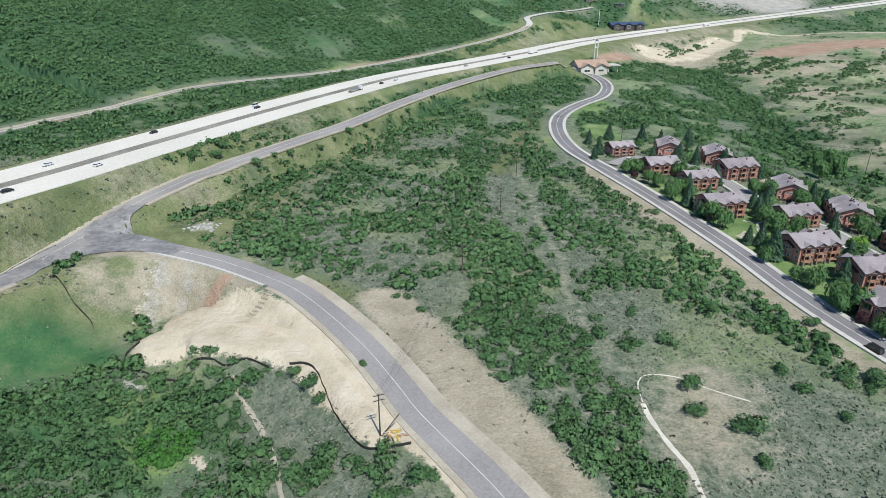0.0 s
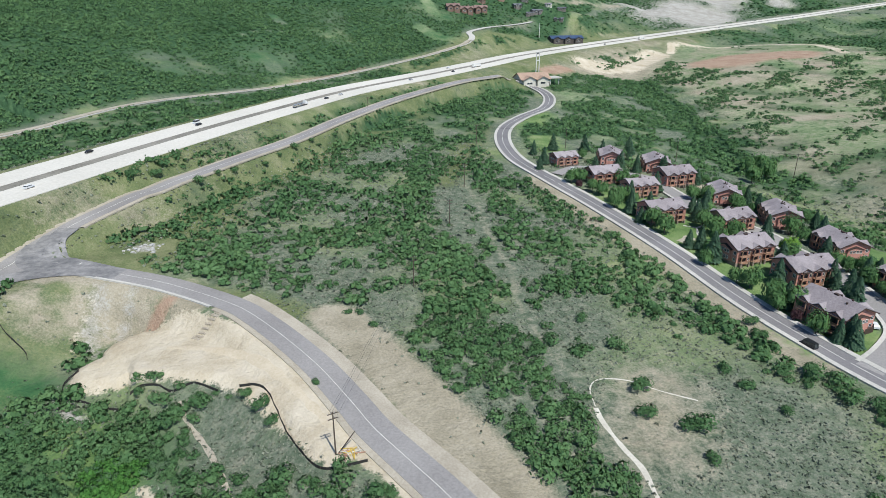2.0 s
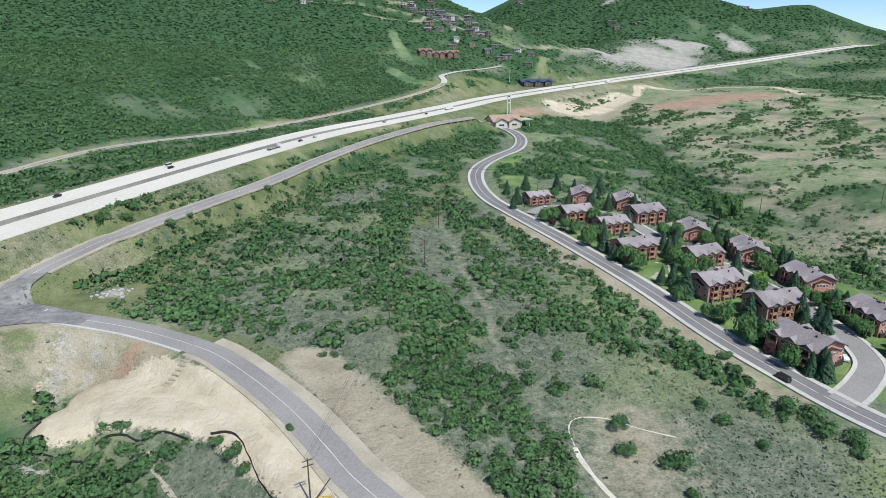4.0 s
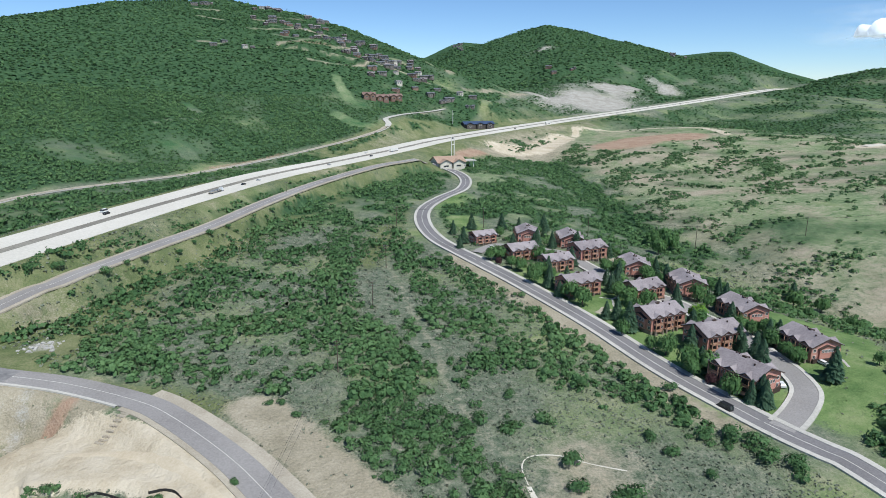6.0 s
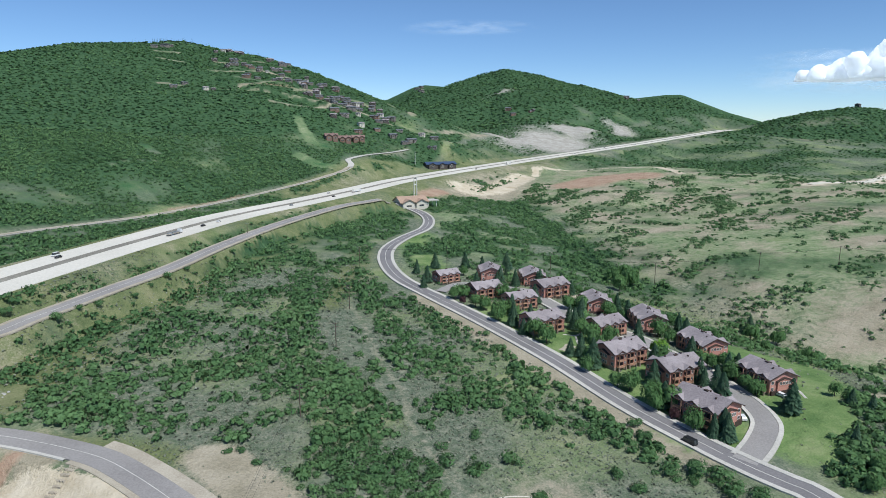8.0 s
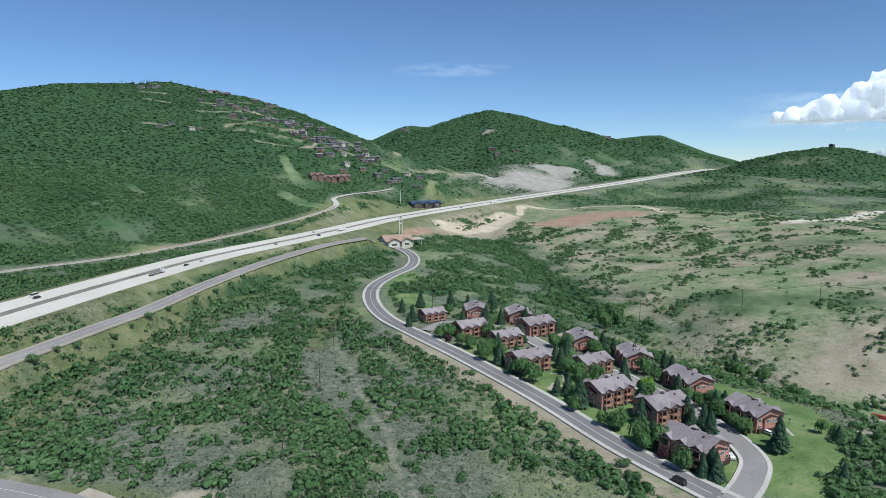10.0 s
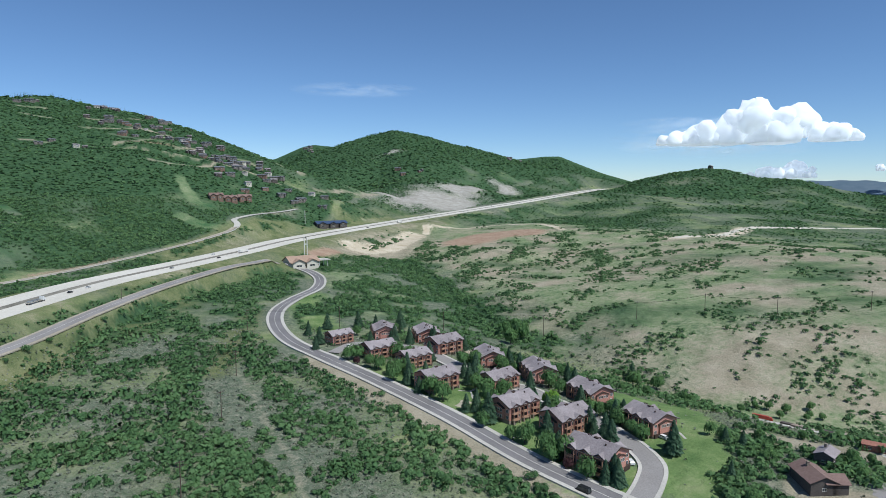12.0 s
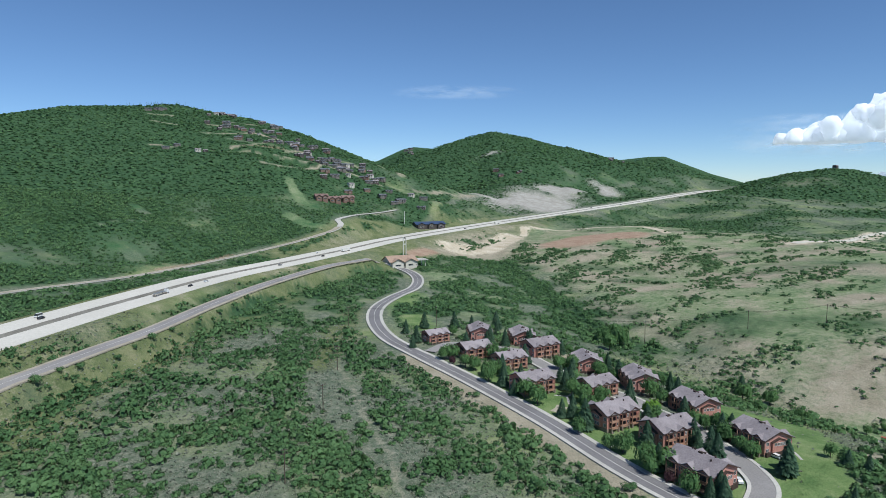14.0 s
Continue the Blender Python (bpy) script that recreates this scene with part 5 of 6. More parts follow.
def planted():
    spruce = [tree_thing("spruce_tree", spruce_crown(k, 9.5, None, 900, 0.25 + 0.04 * k), 9.0, 1, 0.17, "dark green spruce tree among the apartment houses", 0) for k in range(3)]
    broad = [tree_thing("broadleaf_tree", broad_crown(k, 8.5, TREE_LEAF), 7.6, 2, 0.2, "leafy green tree beside the apartment houses") for k in range(4)]
    bright = tree_thing("ash_tree", broad_crown(9, 8.0, BRIGHT_LEAF), 7.2, 2, 0.2, "bright yellow-green tree beside the drive")
    plum = tree_thing("plum_tree", broad_crown(11, 4.5, PLUM_LEAF), 4.0, 1, 0.12, "small dark purple plum tree beside the houses")
    tall = [tree_thing("cottonwood_tree", broad_crown(20 + k, 15, TREE_LEAF, 900), 13.5, 3, 0.35, "tall dense cottonwood tree in the creek bottom") for k in range(2)]
    rows = [("s", 91, 386), ("s", 87, 352), ("s", 107, 400), ("b", 120, 377), ("s", 128, 399), ("s", 158, 398), ("s", 149, 374), ("b", 126, 322), ("b", 109, 306), ("b", 104, 334), ("b", 99, 326), ("p", 108, 318),
            ("b", 121, 292), ("s", 115, 279), ("b", 110, 287), ("s", 142, 314), ("b", 155, 297), ("s", 146, 279), ("b", 141, 258), ("s", 146, 268)]
    rows2 = [("b", 121, 253), ("s", 115, 266), ("s", 125, 237), ("s", 129, 235), ("b", 130, 228), ("b", 123, 219), ("b", 142, 249), ("s", 156, 285), ("b", 149, 270), ("b", 148, 243), ("s", 162, 242), ("b", 172, 283),
             ("b", 178, 250), ("s", 156, 229), ("b", 191, 278), ("s", 191, 252), ("l", 162, 226), ("s", 190, 244), ("b", 178, 241), ("b", 159, 219)]
    rows3 = [("s", 160, 193), ("b", 176, 208), ("b", 174, 213), ("s", 158, 184), ("s", 161, 197), ("s", 156, 178), ("b", 132, 186), ("b", 131, 199), ("b", 128, 203), ("b", 134, 165), ("p", 133, 174), ("s", 138, 160),
             ("s", 142, 160), ("b", 180, 205), ("s", 176, 199), ("b", 175, 196), ("b", 173, 186), ("b", 173, 180), ("s", 174, 165), ("s", 178, 168), ("b", 131, 181), ("s", 141, 157)]
    rows4 = [("t", 236, 387), ("t", 244, 384), ("t", 241, 374), ("t", 228, 366), ("s", 254, 274), ("b", 245, 263), ("b", 256, 256), ("b", 175, 312), ("s", 186, 300), ("b", 190, 315), ("b", 146, 380), ("s", 118, 345),
             ("s", 138, 392), ("s", 145, 350), ("b", 118, 299), ("b", 112, 296), ("s", 171, 340), ("s", 176, 336), ("b", 106, 311), ("p", 101, 318)]
    rng = random.Random(11)
    wood = []
    for k in range(30):
        x, y = rng.uniform(160, 246), rng.uniform(108, 172)
        if x - 160 + (172 - y) * 0.9 > 26 and math.hypot(x - 192, y - 123) > 13 and math.hypot(x - 213, y - 130) > 8 and math.hypot(x - 205, y - 107) > 12 and x < 238 - (150 - y) * 0.1:
            wood.append((rng.choice("BBS"), round(x), round(y)))
    line = curve_through([(192, 345), (214, 297), (229, 261), (250, 238), (277, 211), (300, 190)], 6)
    for k in range(26):
        p = line[rng.randrange(len(line))]
        wood.append(("B", p[0] + rng.uniform(-9, 6), p[1] + rng.uniform(-6, 6)))
    pools = {"B": broad, "S": spruce, "s": spruce, "b": broad, "l": [bright], "p": [plum], "t": tall}
    used = set()
    # more planting close round the houses, clear of the drives
    rng2 = random.Random(17)
    clear = [GRADED[k][0] for k in ("condo", "loop", "gate")]
    for hx, hy, _, _ in HOUSE_PLACES:
        for _ in range(2):
            a, r = rng2.uniform(0, 2 * math.pi), rng2.uniform(11, 14.5)
            x, y = hx + r * math.cos(a), hy + r * math.sin(a)
            if all(math.hypot(x - u, y - v) > 10.5 for u, v, _, _ in HOUSE_PLACES) and all(float(near_line(l, np.array([x]), np.array([y]))[0][0]) > 8 for l in clear):
                wood.append((rng2.choice("ssb"), x, y))
    every = rows + rows2 + rows3 + rows4 + wood
    heights = ground_z(np.array([p[1] for p in every], float), np.array([p[2] for p in every], float))
    for (kind, x, y), z in zip(every, heights):
        src = rng.choice(pools[kind])
        s = rng.uniform(0.78, 1.25) * (0.62 if kind in "BS" else 1.1)
        m = pose(x, y, float(z), 0, 0, rng.uniform(0, 360)) @ Matrix.Scale(s, 4)
        if src.name not in used:
            used.add(src.name)
            src.matrix_basis = m
            ob = src
        else:
            ob = copy_thing(src, m)
            ob.matrix_basis = m
        tagged(ob, group={"s": "spruces of the estate", "b": "broadleaf trees of the estate", "B": "trees of the wooded corner", "S": "trees of the wooded corner", "t": "creek cottonwoods"}.get(kind, ""))


planted()


# ---- station at the end of the road, sign, far buildings ----
def placed(ob, x, y, turn=0.0, s=1.0, lift=0.0):
    ob.matrix_basis = pose(x, y, zat(x, y) + lift, 0, 0, turn) @ Matrix.Scale(s, 4)
    return ob


def gabled(name, L, W, E, R, wall, roof, over=0.6, wings=(), chimney=False, windows=2, base=2.0):
    """A simple gabled house with its ridge along x and cross wings at the given x, with windows to -y and at both ends."""
    house = new(name)
    bm = bmesh.new()
    extruded(bm, [(-W, -base), (W, -base), (W, E), (0, E + R), (-W, E)], "x", -L, L)
    part("wall", bm, wall, house)
    bm = bmesh.new()
    chevron(bm, W, E, R, over, 0.25, "x", -L - over, L + over)
    top = part("roof", bm, roof, house)
    for x, half, reach in wings:
        bm = bmesh.new()
        extruded(bm, [(x - half, -base), (x + half, -base), (x + half, E - 0.3), (x, E - 0.3 + half * R / W), (x - half, E - 0.3)], "y", -W - reach, -W + 2.5)
        wing = part("wing", bm, wall, house)
        bm = bmesh.new()
        chevron(bm, half, E - 0.28, half * R / W, over, 0.22, "y", -W - reach - over, -0.4, mid=x)
        part("wing_roof", bm, roof, wing)
        for z in np.arange(0.9, E - 1.6, 2.7):
            window(house, x, -W - reach, float(z), half * 0.9, 1.5, "-y")
    for k in range(windows):
        for z in np.arange(0.9, E - 1.4, 2.7):
            x = -L + (k + 0.5) * 2 * L / windows
            if all(abs(x - w[0]) > w[1] + 0.8 for w in wings):
                window(house, x, -W, float(z), 1.6, 1.4, "-y")
    for e, facing in ((-1, "-x"), (1, "+x")):
        window(house, e * L, 0, 1.0, 2.0, 1.4, facing)
    if chimney:
        bm = bmesh.new()
        box(bm, L * 0.3, L * 0.3 + 1.2, 0.6, 1.8, E, E + R + 1.6)
        box(bm, L * 0.3 - 0.12, L * 0.3 + 1.32, 0.48, 1.92, E + R + 1.6, E + R + 1.8)
        part("chimney", bm, STONE, top)
    return house


def station():
    st = gabled("service_station", 13, 8.5, 5.0, 4.2, CREAM, TAN_ROOF, 1.2, ((-6.5, 5.5, 2.5), (6, 5.0, 2.0)), False, 5)
    for z in (1.2, 3.2):
        bm = bmesh.new()
        box(bm, -13.1, 13.1, -8.58, -8.5, z, z + 0.35)
        part("trim_band", bm, FASCIA, st, "brown timber trim")
    for x, y in ((16, -4), (24, -4), (16, 4), (24, 4)):
        bm = bmesh.new()
        box(bm, x - 0.25, x + 0.25, y - 0.25, y + 0.25, -1, 4.3)
        part("canopy_post", bm, WHITE_TRIM, st)
    bm = bmesh.new()
    box(bm, 14, 26, -6, 6, 4.3, 5.1)
    bmesh.ops.bevel(bm, geom=bm.edges[:], offset=0.12, segments=1)
    part("canopy", bm, CONCRETE, st, "pale flat fuel canopy")
    placed(st, 151, 668, 12, 1.22, 0.6)
    tagged(st, "tan-roofed cream service station with a pale fuel canopy", "service station")
    sign = new("sign_mast")
    for dx in (0, 3.4):
        bm = bmesh.new()
        tube(bm, (dx, 0, -1), (dx, 0, 27), 0.55, 0.5, 10)
        part("post", bm, WHITE_TRIM, sign)
    bm = bmesh.new()
    box(bm, -0.3, 3.7, -0.35, 0.35, 18, 19)
    part("crossbar", bm, WHITE_TRIM, sign)
    placed(sign, 163, 702, 12)
    tagged(sign, "tall white twin-post sign mast behind the station", "sign mast")
    bm = bmesh.new()
    tube(bm, (0, 0, -1), (0, 0, 22), 0.5, 0.4, 8)
    mast = part("mast", bm, WHITE_TRIM)
    placed(mast, 232, 990)
    tagged(mast, "tall white mast beside the highway", "mast")
    lodge = gabled("blue_roofed_lodge", 26, 8, 6.0, 3.6, DARK_WOOD, BLUE_ROOF, 1.0, ((-18, 6, 4), (0, 5, 3), (17, 5, 3)), True, 9, 6)
    placed(lodge, 276, 1000, 8, 1.0, 2.0)
    tagged(lodge, "long red-brown lodge with dark blue metal roof by the highway", "lodge")
    first = gabled("timber_lodge", 9.5, 6, 5, 3.4, LOG, BROWN_ROOF, 1.0, ((-4.5, 4, 2), (5, 4, 2)), True, 3, 8)
    for k, (x, y) in enumerate(((103, 1026), (126, 1043), (150, 1056))):
        m = pose(x, y, zat(x, y) + 1.5, 0, 0, 5) @ Matrix.Scale(1.05, 4)
        ob = first if k == 0 else copy_thing(first, m)
        ob.matrix_basis = m
        tagged(ob, "tall timber lodge with steep brown gables on a terrace", "lodge", "timber lodges in a row")


station()


def hill_houses():
    kinds = [gabled("hillside_house", 8, 5, 5.5, 2.2, DARK_WOOD, ROOF, 0.8, ((-3, 3, 2),), True, 3, 5), gabled("hillside_house", 10, 5.5, 5, 2.4, LOG, SLATE, 0.8, ((4, 3.2, 2),), True, 4, 5),
             gabled("hillside_house", 7, 5, 6, 2, CREAM, ROOF, 0.8, ((0, 3, 1.5),), False, 3, 5), gabled("hillside_house", 11, 6, 5.5, 2.2, GREY_WOOD, SLATE, 0.9, ((-5, 3.5, 2), (5, 3, 2)), False, 5, 5)]
    labels = ["dark timber hillside house with grey shingle roof", "log hillside house with slate grey roof and chimney", "pale rendered hillside house with grey roof", "wide weathered grey hillside house with slate roof"]
    rows = [((-235, 1625), (-208, 1691), 3), ((-110, 1683), (-39, 1835), 7), ((-91, 1536), (57, 1475), 14), ((64, 1404), (103, 1359), 7), ((88, 1303), (186, 1272), 14), ((123, 1166), (224, 1309), 12),
            ((155, 1129), (247, 1205), 8), ((-36, 1380), (105, 1394), 8), ((-163, 1295), (-61, 1273), 3), ((679, 2859), (720, 2640), 7), ((1370, 2210), (1450, 2290), 3), ((721, 1824), (805, 1775), 5),
            ((221, 1126), (249, 1080), 3), ((280, 1086), (300, 1062), 2), ((100, 1440), (160, 1400), 6), ((20, 1640), (70, 1580), 5)]
    rng = random.Random(3)
    used = set()
    for (xa, ya), (xb, yb), n in rows:
        n = round(n * 1.3)
        for k in range(n):
            u = (k + rng.uniform(0.2, 0.8)) / n
            x, y = xa + (xb - xa) * u + rng.uniform(-14, 14), ya + (yb - ya) * u + rng.uniform(-45, 45)
            i = rng.choice((0, 0, 1, 2, 3, 3))
            far = 1.25 if y > 1700 else 1.0
            m = pose(x, y, zat(x, y) + 1.0, 0, 0, rng.uniform(-40, 40)) @ Matrix.Scale(far * rng.uniform(0.5, 0.85), 4)
            if i in used:
                ob = copy_thing(kinds[i], m)
            else:
                used.add(i)
                ob = kinds[i]
            ob.matrix_basis = m
            tagged(ob, labels[i] + " on a slope", "house", "hillside houses")
    tower = gabled("lookout_hut", 5, 4, 5, 1.5, DARK_WOOD, ROOF, 0.6, (), False, 2, 4)
    tagged(placed(tower, 1870, 1648, 20, 1.6, 2), "small dark lookout hut on the bare summit", "hut")


hill_houses()


# ---- houses and yard in the wooded corner ----
def corner():
    big = gabled("corner_house", 10, 6.5, 5.2, 3.0, DARK_WOOD, BROWN_ROOF, 0.9, ((-4.5, 5.5, 5),), True, 4, 3)
    tagged(placed(big, 195, 125, 62, 0.66, 0.5), "large brown-roofed house among trees", "house")
    small = gabled("slate_roofed_house", 6, 4.5, 5.0, 2.0, DARK_WOOD, ROOF, 0.7, (), True, 3, 3)
    tagged(placed(small, 214, 133, 20, 0.66, 0.5), "small dark house with slate grey roof among trees", "house")
    shed = gabled("rusty_shed", 11, 3.5, 3.0, 0.8, RUST, RUST, 0.3, (), False, 3, 1.5)
    tagged(placed(shed, 243, 129, -62, 0.7, 0.2), "long low shed with rusty sheet walls and roof", "shed")
    shed2 = gabled("pale_shed", 4, 3.0, 3.0, 0.8, WHITE_TRIM, STEEL, 0.3, (), False, 1, 1.5)
    tagged(placed(shed2, 240, 114, -62, 0.8, 0.2), "small pale metal shed in the yard", "shed")
    rng = random.Random(8)
    for x, y, l in ((268, 186, 5), (266, 180, 4), (265, 174, 6), (262, 162, 5), (258, 156, 3.5), (255, 150, 6)):
        bm = bmesh.new()
        box(bm, -l / 2, l / 2, -1.1, 1.1, 0, 1.1)
        bmesh.ops.bevel(bm, geom=bm.edges[:], offset=0.15, segments=1)
        stack = part("timber_stack", bm, rng.choice((DARK_WOOD, STONE, GRAVEL)))
        tagged(placed(stack, x, y, -70 + rng.uniform(-10, 10)), "low stack of dark building material in the yard", "stack", "yard stacks")


corner()


# ---- vehicles ----
def wheel(parent, x, y, r, w):
    bm = bmesh.new()
    tube(bm, (x, y - w / 2, r), (x, y + w / 2, r), r, r, 14)
    tyre = part("wheel", bm, RUBBER, parent)
    bm = bmesh.new()
    tube(bm, (x, y - w / 2 - 0.01, r), (x, y + w / 2 + 0.01, r), r * 0.55, r * 0.55, 10)
    part("rim", bm, STEEL, tyre)


def car(name, mat, kind="car"):
    ob = new(name)
    L, W, H = {"car": (4.5, 1.8, 1.45), "van": (5.2, 2.0, 2.2), "pickup": (5.6, 2.0, 1.85)}[kind]
    bm = bmesh.new()
    extruded(bm, [(-L / 2, 0.35), (L / 2, 0.35), (L / 2, 0.75), (L / 2 - 0.2, 0.9), (L / 2 - 1.2, 1.0), (-L / 2, 1.0)], "y", -W / 2, W / 2)
    bmesh.ops.bevel(bm, geom=bm.edges[:], offset=0.07, segments=2)
    part("body", bm, mat, ob)
    a, b = {"car": (-1.6, 0.9), "van": (-2.5, 1.5), "pickup": (-0.6, 1.4)}[kind]
    bm = bmesh.new()
    extruded(bm, [(a - 0.3, 0.98), (b + 0.5, 0.98), (b - 0.1, H - 0.08), (a + 0.1, H - 0.08)], "y", -W / 2 + 0.12, W / 2 - 0.12)
    cabin = part("glasshouse", bm, GLASS, ob)
    bm = bmesh.new()
    box(bm, a + 0.05, b - 0.1, -W / 2 + 0.16, W / 2 - 0.16, H - 0.1, H)
    bmesh.ops.bevel(bm, geom=bm.edges[:], offset=0.04, segments=1)
    part("roof", bm, mat, cabin)
    for x in (-L / 2 + 0.9, L / 2 - 0.9):
        for y in (-W / 2 + 0.1, W / 2 - 0.1):
            wheel(ob, x, y, 0.34, 0.24)
    for y in (-W / 2 + 0.3, W / 2 - 0.3):
        bm = bmesh.new()
        box(bm, L / 2 - 0.06, L / 2 + 0.02, y - 0.18, y + 0.18, 0.6, 0.76)
        part("headlight", bm, WHITE_TRIM, ob)
    return ob


def lorry(name, cab, load, flat=False):
    ob = new(name)
    bm = bmesh.new()
    extruded(bm, [(5.2, 0.6), (8.0, 0.6), (8.0, 1.9), (7.3, 2.1), (6.9, 3.2), (5.2, 3.4)], "y", -1.2, 1.2)
    bmesh.ops.bevel(bm, geom=bm.edges[:], offset=0.1, segments=1)
    part("cab", bm, cab, ob)
    bm = bmesh.new()
    box(bm, -8.5, 4.8, -1.25, 1.25, 1.0, 1.3 if flat else 3.9)
    part("trailer", bm, load, ob)
    if flat:
        bm = bmesh.new()
        for x in (-6, -2, 2):
            box(bm, x - 1.6, x + 1.6, -1.0, 1.0, 1.3, 2.2)
        part("load", bm, STEEL, ob)
    for x in (-7.5, -6.3, 4.0, 5.4, 7.0):
        for y in (-1.05, 1.05):
            wheel(ob, x, y, 0.5, 0.32)
    return ob


def traffic():
    white, black, grey, red = paint("white_car_paint", (0.7, 0.7, 0.69)), paint("black_car_paint", (0.02, 0.02, 0.022)), paint("silver_car_paint", (0.42, 0.43, 0.44), 0.35, 0.4), paint("dark_red_car_paint", (0.2, 0.03, 0.03))
    tangent = np.gradient(highway_line[:, :2], axis=0)
    rows = [(-172, 234, "b"), (-178, 271, "w"), (-157, 271, "w"), (-154, 334, "b"), (-119, 406, "b"), (19, 614, "g"), (60, 679, "b"), (73, 699, "w"), (-50, 507, "b"), (-37, 524, "w"), (191, 834, "b"), (326, 949, "b"),
            (-139, 420, "v"), (-66, 474, "t"), (93, 716, "T"), (410, 1030, "T"), (500, 1105, "w"), (620, 1200, "g"), (760, 1300, "b"), (860, 1360, "v")]
    names = {"b": ("black car on the highway", "car"), "w": ("white car on the highway", "car"), "g": ("silver car on the highway", "car"), "v": ("white van on the highway", "van"),
             "t": ("flatbed lorry with a steel load on the highway", "lorry"), "T": ("white box lorry on the highway", "lorry")}
    first = {"b": car("car", black), "w": car("car", white), "g": car("car", grey), "v": car("van", white, "van"), "t": lorry("lorry", white, GRAVEL, True), "T": lorry("lorry", white, WHITE_TRIM)}
    used = set()
    for x, y, kind in rows:
        i = int(np.argmin(np.hypot(highway_line[:, 0] - x, highway_line[:, 1] - y)))
        t = tangent[i] / np.linalg.norm(tangent[i])
        right = np.array([t[1], -t[0]])
        off = float((np.array([x, y]) - highway_line[i, :2]) @ right)
        lane = math.copysign(min(max(round((abs(off) - 10.6) / 5.8), 0), 1) * 5.8 + 10.6, off if abs(off) > 0.5 else 1)
        along = float((np.array([x, y]) - highway_line[i, :2]) @ t)
        p = highway_line[i, :2] + t * along + right * lane
        slope = np.interp(along, [-20, 20], [highway_line[max(i - 1, 0), 2], highway_line[min(i + 1, len(highway_line) - 1), 2]])
        d, (z,), _ = near_line(highway_line, np.array([p[0]]), np.array([p[1]]))
        m = pose(p[0], p[1], float(z[0]) + 0.26, 0, 0, math.degrees(math.atan2(t[1], t[0])) + (180 if lane < 0 else 0))
        if kind in used:
            ob = copy_thing(first[kind], m)
        else:
            used.add(kind)
            ob = first[kind]
        ob.matrix_basis = m
        tagged(ob, names[kind][0], names[kind][1], "highway traffic")

    def on(line, x, y, ob, turn, label, cat, off=0.14):
        ob.matrix_basis = pose(x, y, zat(x, y) + off, 0, 0, turn) @ Matrix.Diagonal((*ob.scale, 1))
        tagged(ob, label, cat)
    on(0, 127.5, 158.5, car("van", black, "van"), 106, "black van with grey roof on the estate road", "van", 0.13)
    on(0, 155.5, 167, car("car", white), 70, "white car parked beside the apartment house", "car", 0.05)
    on(0, 153.5, 170, car("car", black), 70, "black car parked beside the apartment house", "car", 0.05)
    on(0, 181, 177, car("car", white), 98, "white car parked before a garage", "car", 0.05)
    on(0, 147, 322, car("car", black), 100, "black car parked in the upper court", "car", 0.2)
    on(0, 151, 325, car("car", grey), 100, "silver car parked in the upper court", "car", 0.2)
    on(0, 107, 351, car("car", white), 30, "white car parked by the entrance", "car", 0.2)
    truck = lorry("red_truck", RED_PAINT, RED_PAINT)
    truck.scale = (0.55, 0.55, 0.55)
    on(0, 266, 197, truck, -62, "faded red truck parked in the yard by the creek", "truck", 0.05)


traffic()


# ---- poles, wires, fences, rocks ----
def pole_thing(height, arms):
    ob = new("utility_pole")
    bm = bmesh.new()
    tube(bm, (0, 0, -1), (0, 0, height), 0.22, 0.14, 8)
    part("pole", bm, POLE_WOOD, ob)
    for k in range(arms):
        z = height - 0.5 - k * 1.4
        bm = bmesh.new()
        box(bm, -1.3, 1.3, -0.08, 0.08, z, z + 0.18)
        arm = part("cross_arm", bm, POLE_WOOD, ob)
        bm = bmesh.new()
        for x in (-1.2, -0.5, 0.5, 1.2):
            tube(bm, (x, 0, z + 0.18), (x, 0, z + 0.42), 0.07, 0.05, 6)
        part("insulator", bm, STEEL, arm)
    return ob


def poles():
    spots = [(-15, 120, 12, 2, 25), (7, 205, 12, 2, 10), (56, 400, 16, 2, 15), (39, 322, 13, 2, 8), (26, 268, 12, 2, 8), (319, 341, 13, 1, 60), (359, 316, 13, 1, 60), (380, 275, 13, 1, 60), (428, 243, 13, 1, 60),
             (259, 371, 16, 1, 60), (116, 402, 14, 1, 60), (190, 395, 14, 1, 60), (-16, 492, 8, 1, 20)]
    for x, y, h, arms, turn in spots:
        ob = placed(pole_thing(h, arms), x, y, turn)
        tagged(ob, "tall dark wooden utility pole with cross arms" if h > 12 else "dark wooden utility pole standing in scrub", "utility pole", "utility poles")
    bm = bmesh.new()
    tube(bm, (0, 0, -0.3), (4.2, 1.2, 5.2), 0.16, 0.12, 7)
    stub = part("leaning_pole", bm, POLE_WOOD)
    tagged(placed(stub, -14.6, 120.2), "dark leaning pole stub at the foot of the utility pole", "pole")
    rng = random.Random(4)
    heap = new("timber_heap")
    for k in range(16):
        bm = bmesh.new()
        a = rng.uniform(0, 360)
        l = rng.uniform(0.8, 2.0)
        v = Vector((math.cos(radians(a)) * l, math.sin(radians(a)) * l, rng.uniform(-0.1, 0.2)))
        p = Vector((rng.uniform(-2.2, 2.2), rng.uniform(-1.6, 1.6), rng.uniform(0.15, 0.6)))
        tube(bm, p - v, p + v, 0.14, 0.12, 5)
        part("beam", bm, rng.choice((YELLOW_PAINT, TIMBER, CREAM)), heap)
    tagged(placed(heap, -11.3, 120.3), "heap of yellow and tan timber beams on sand", "timber heap")


poles()


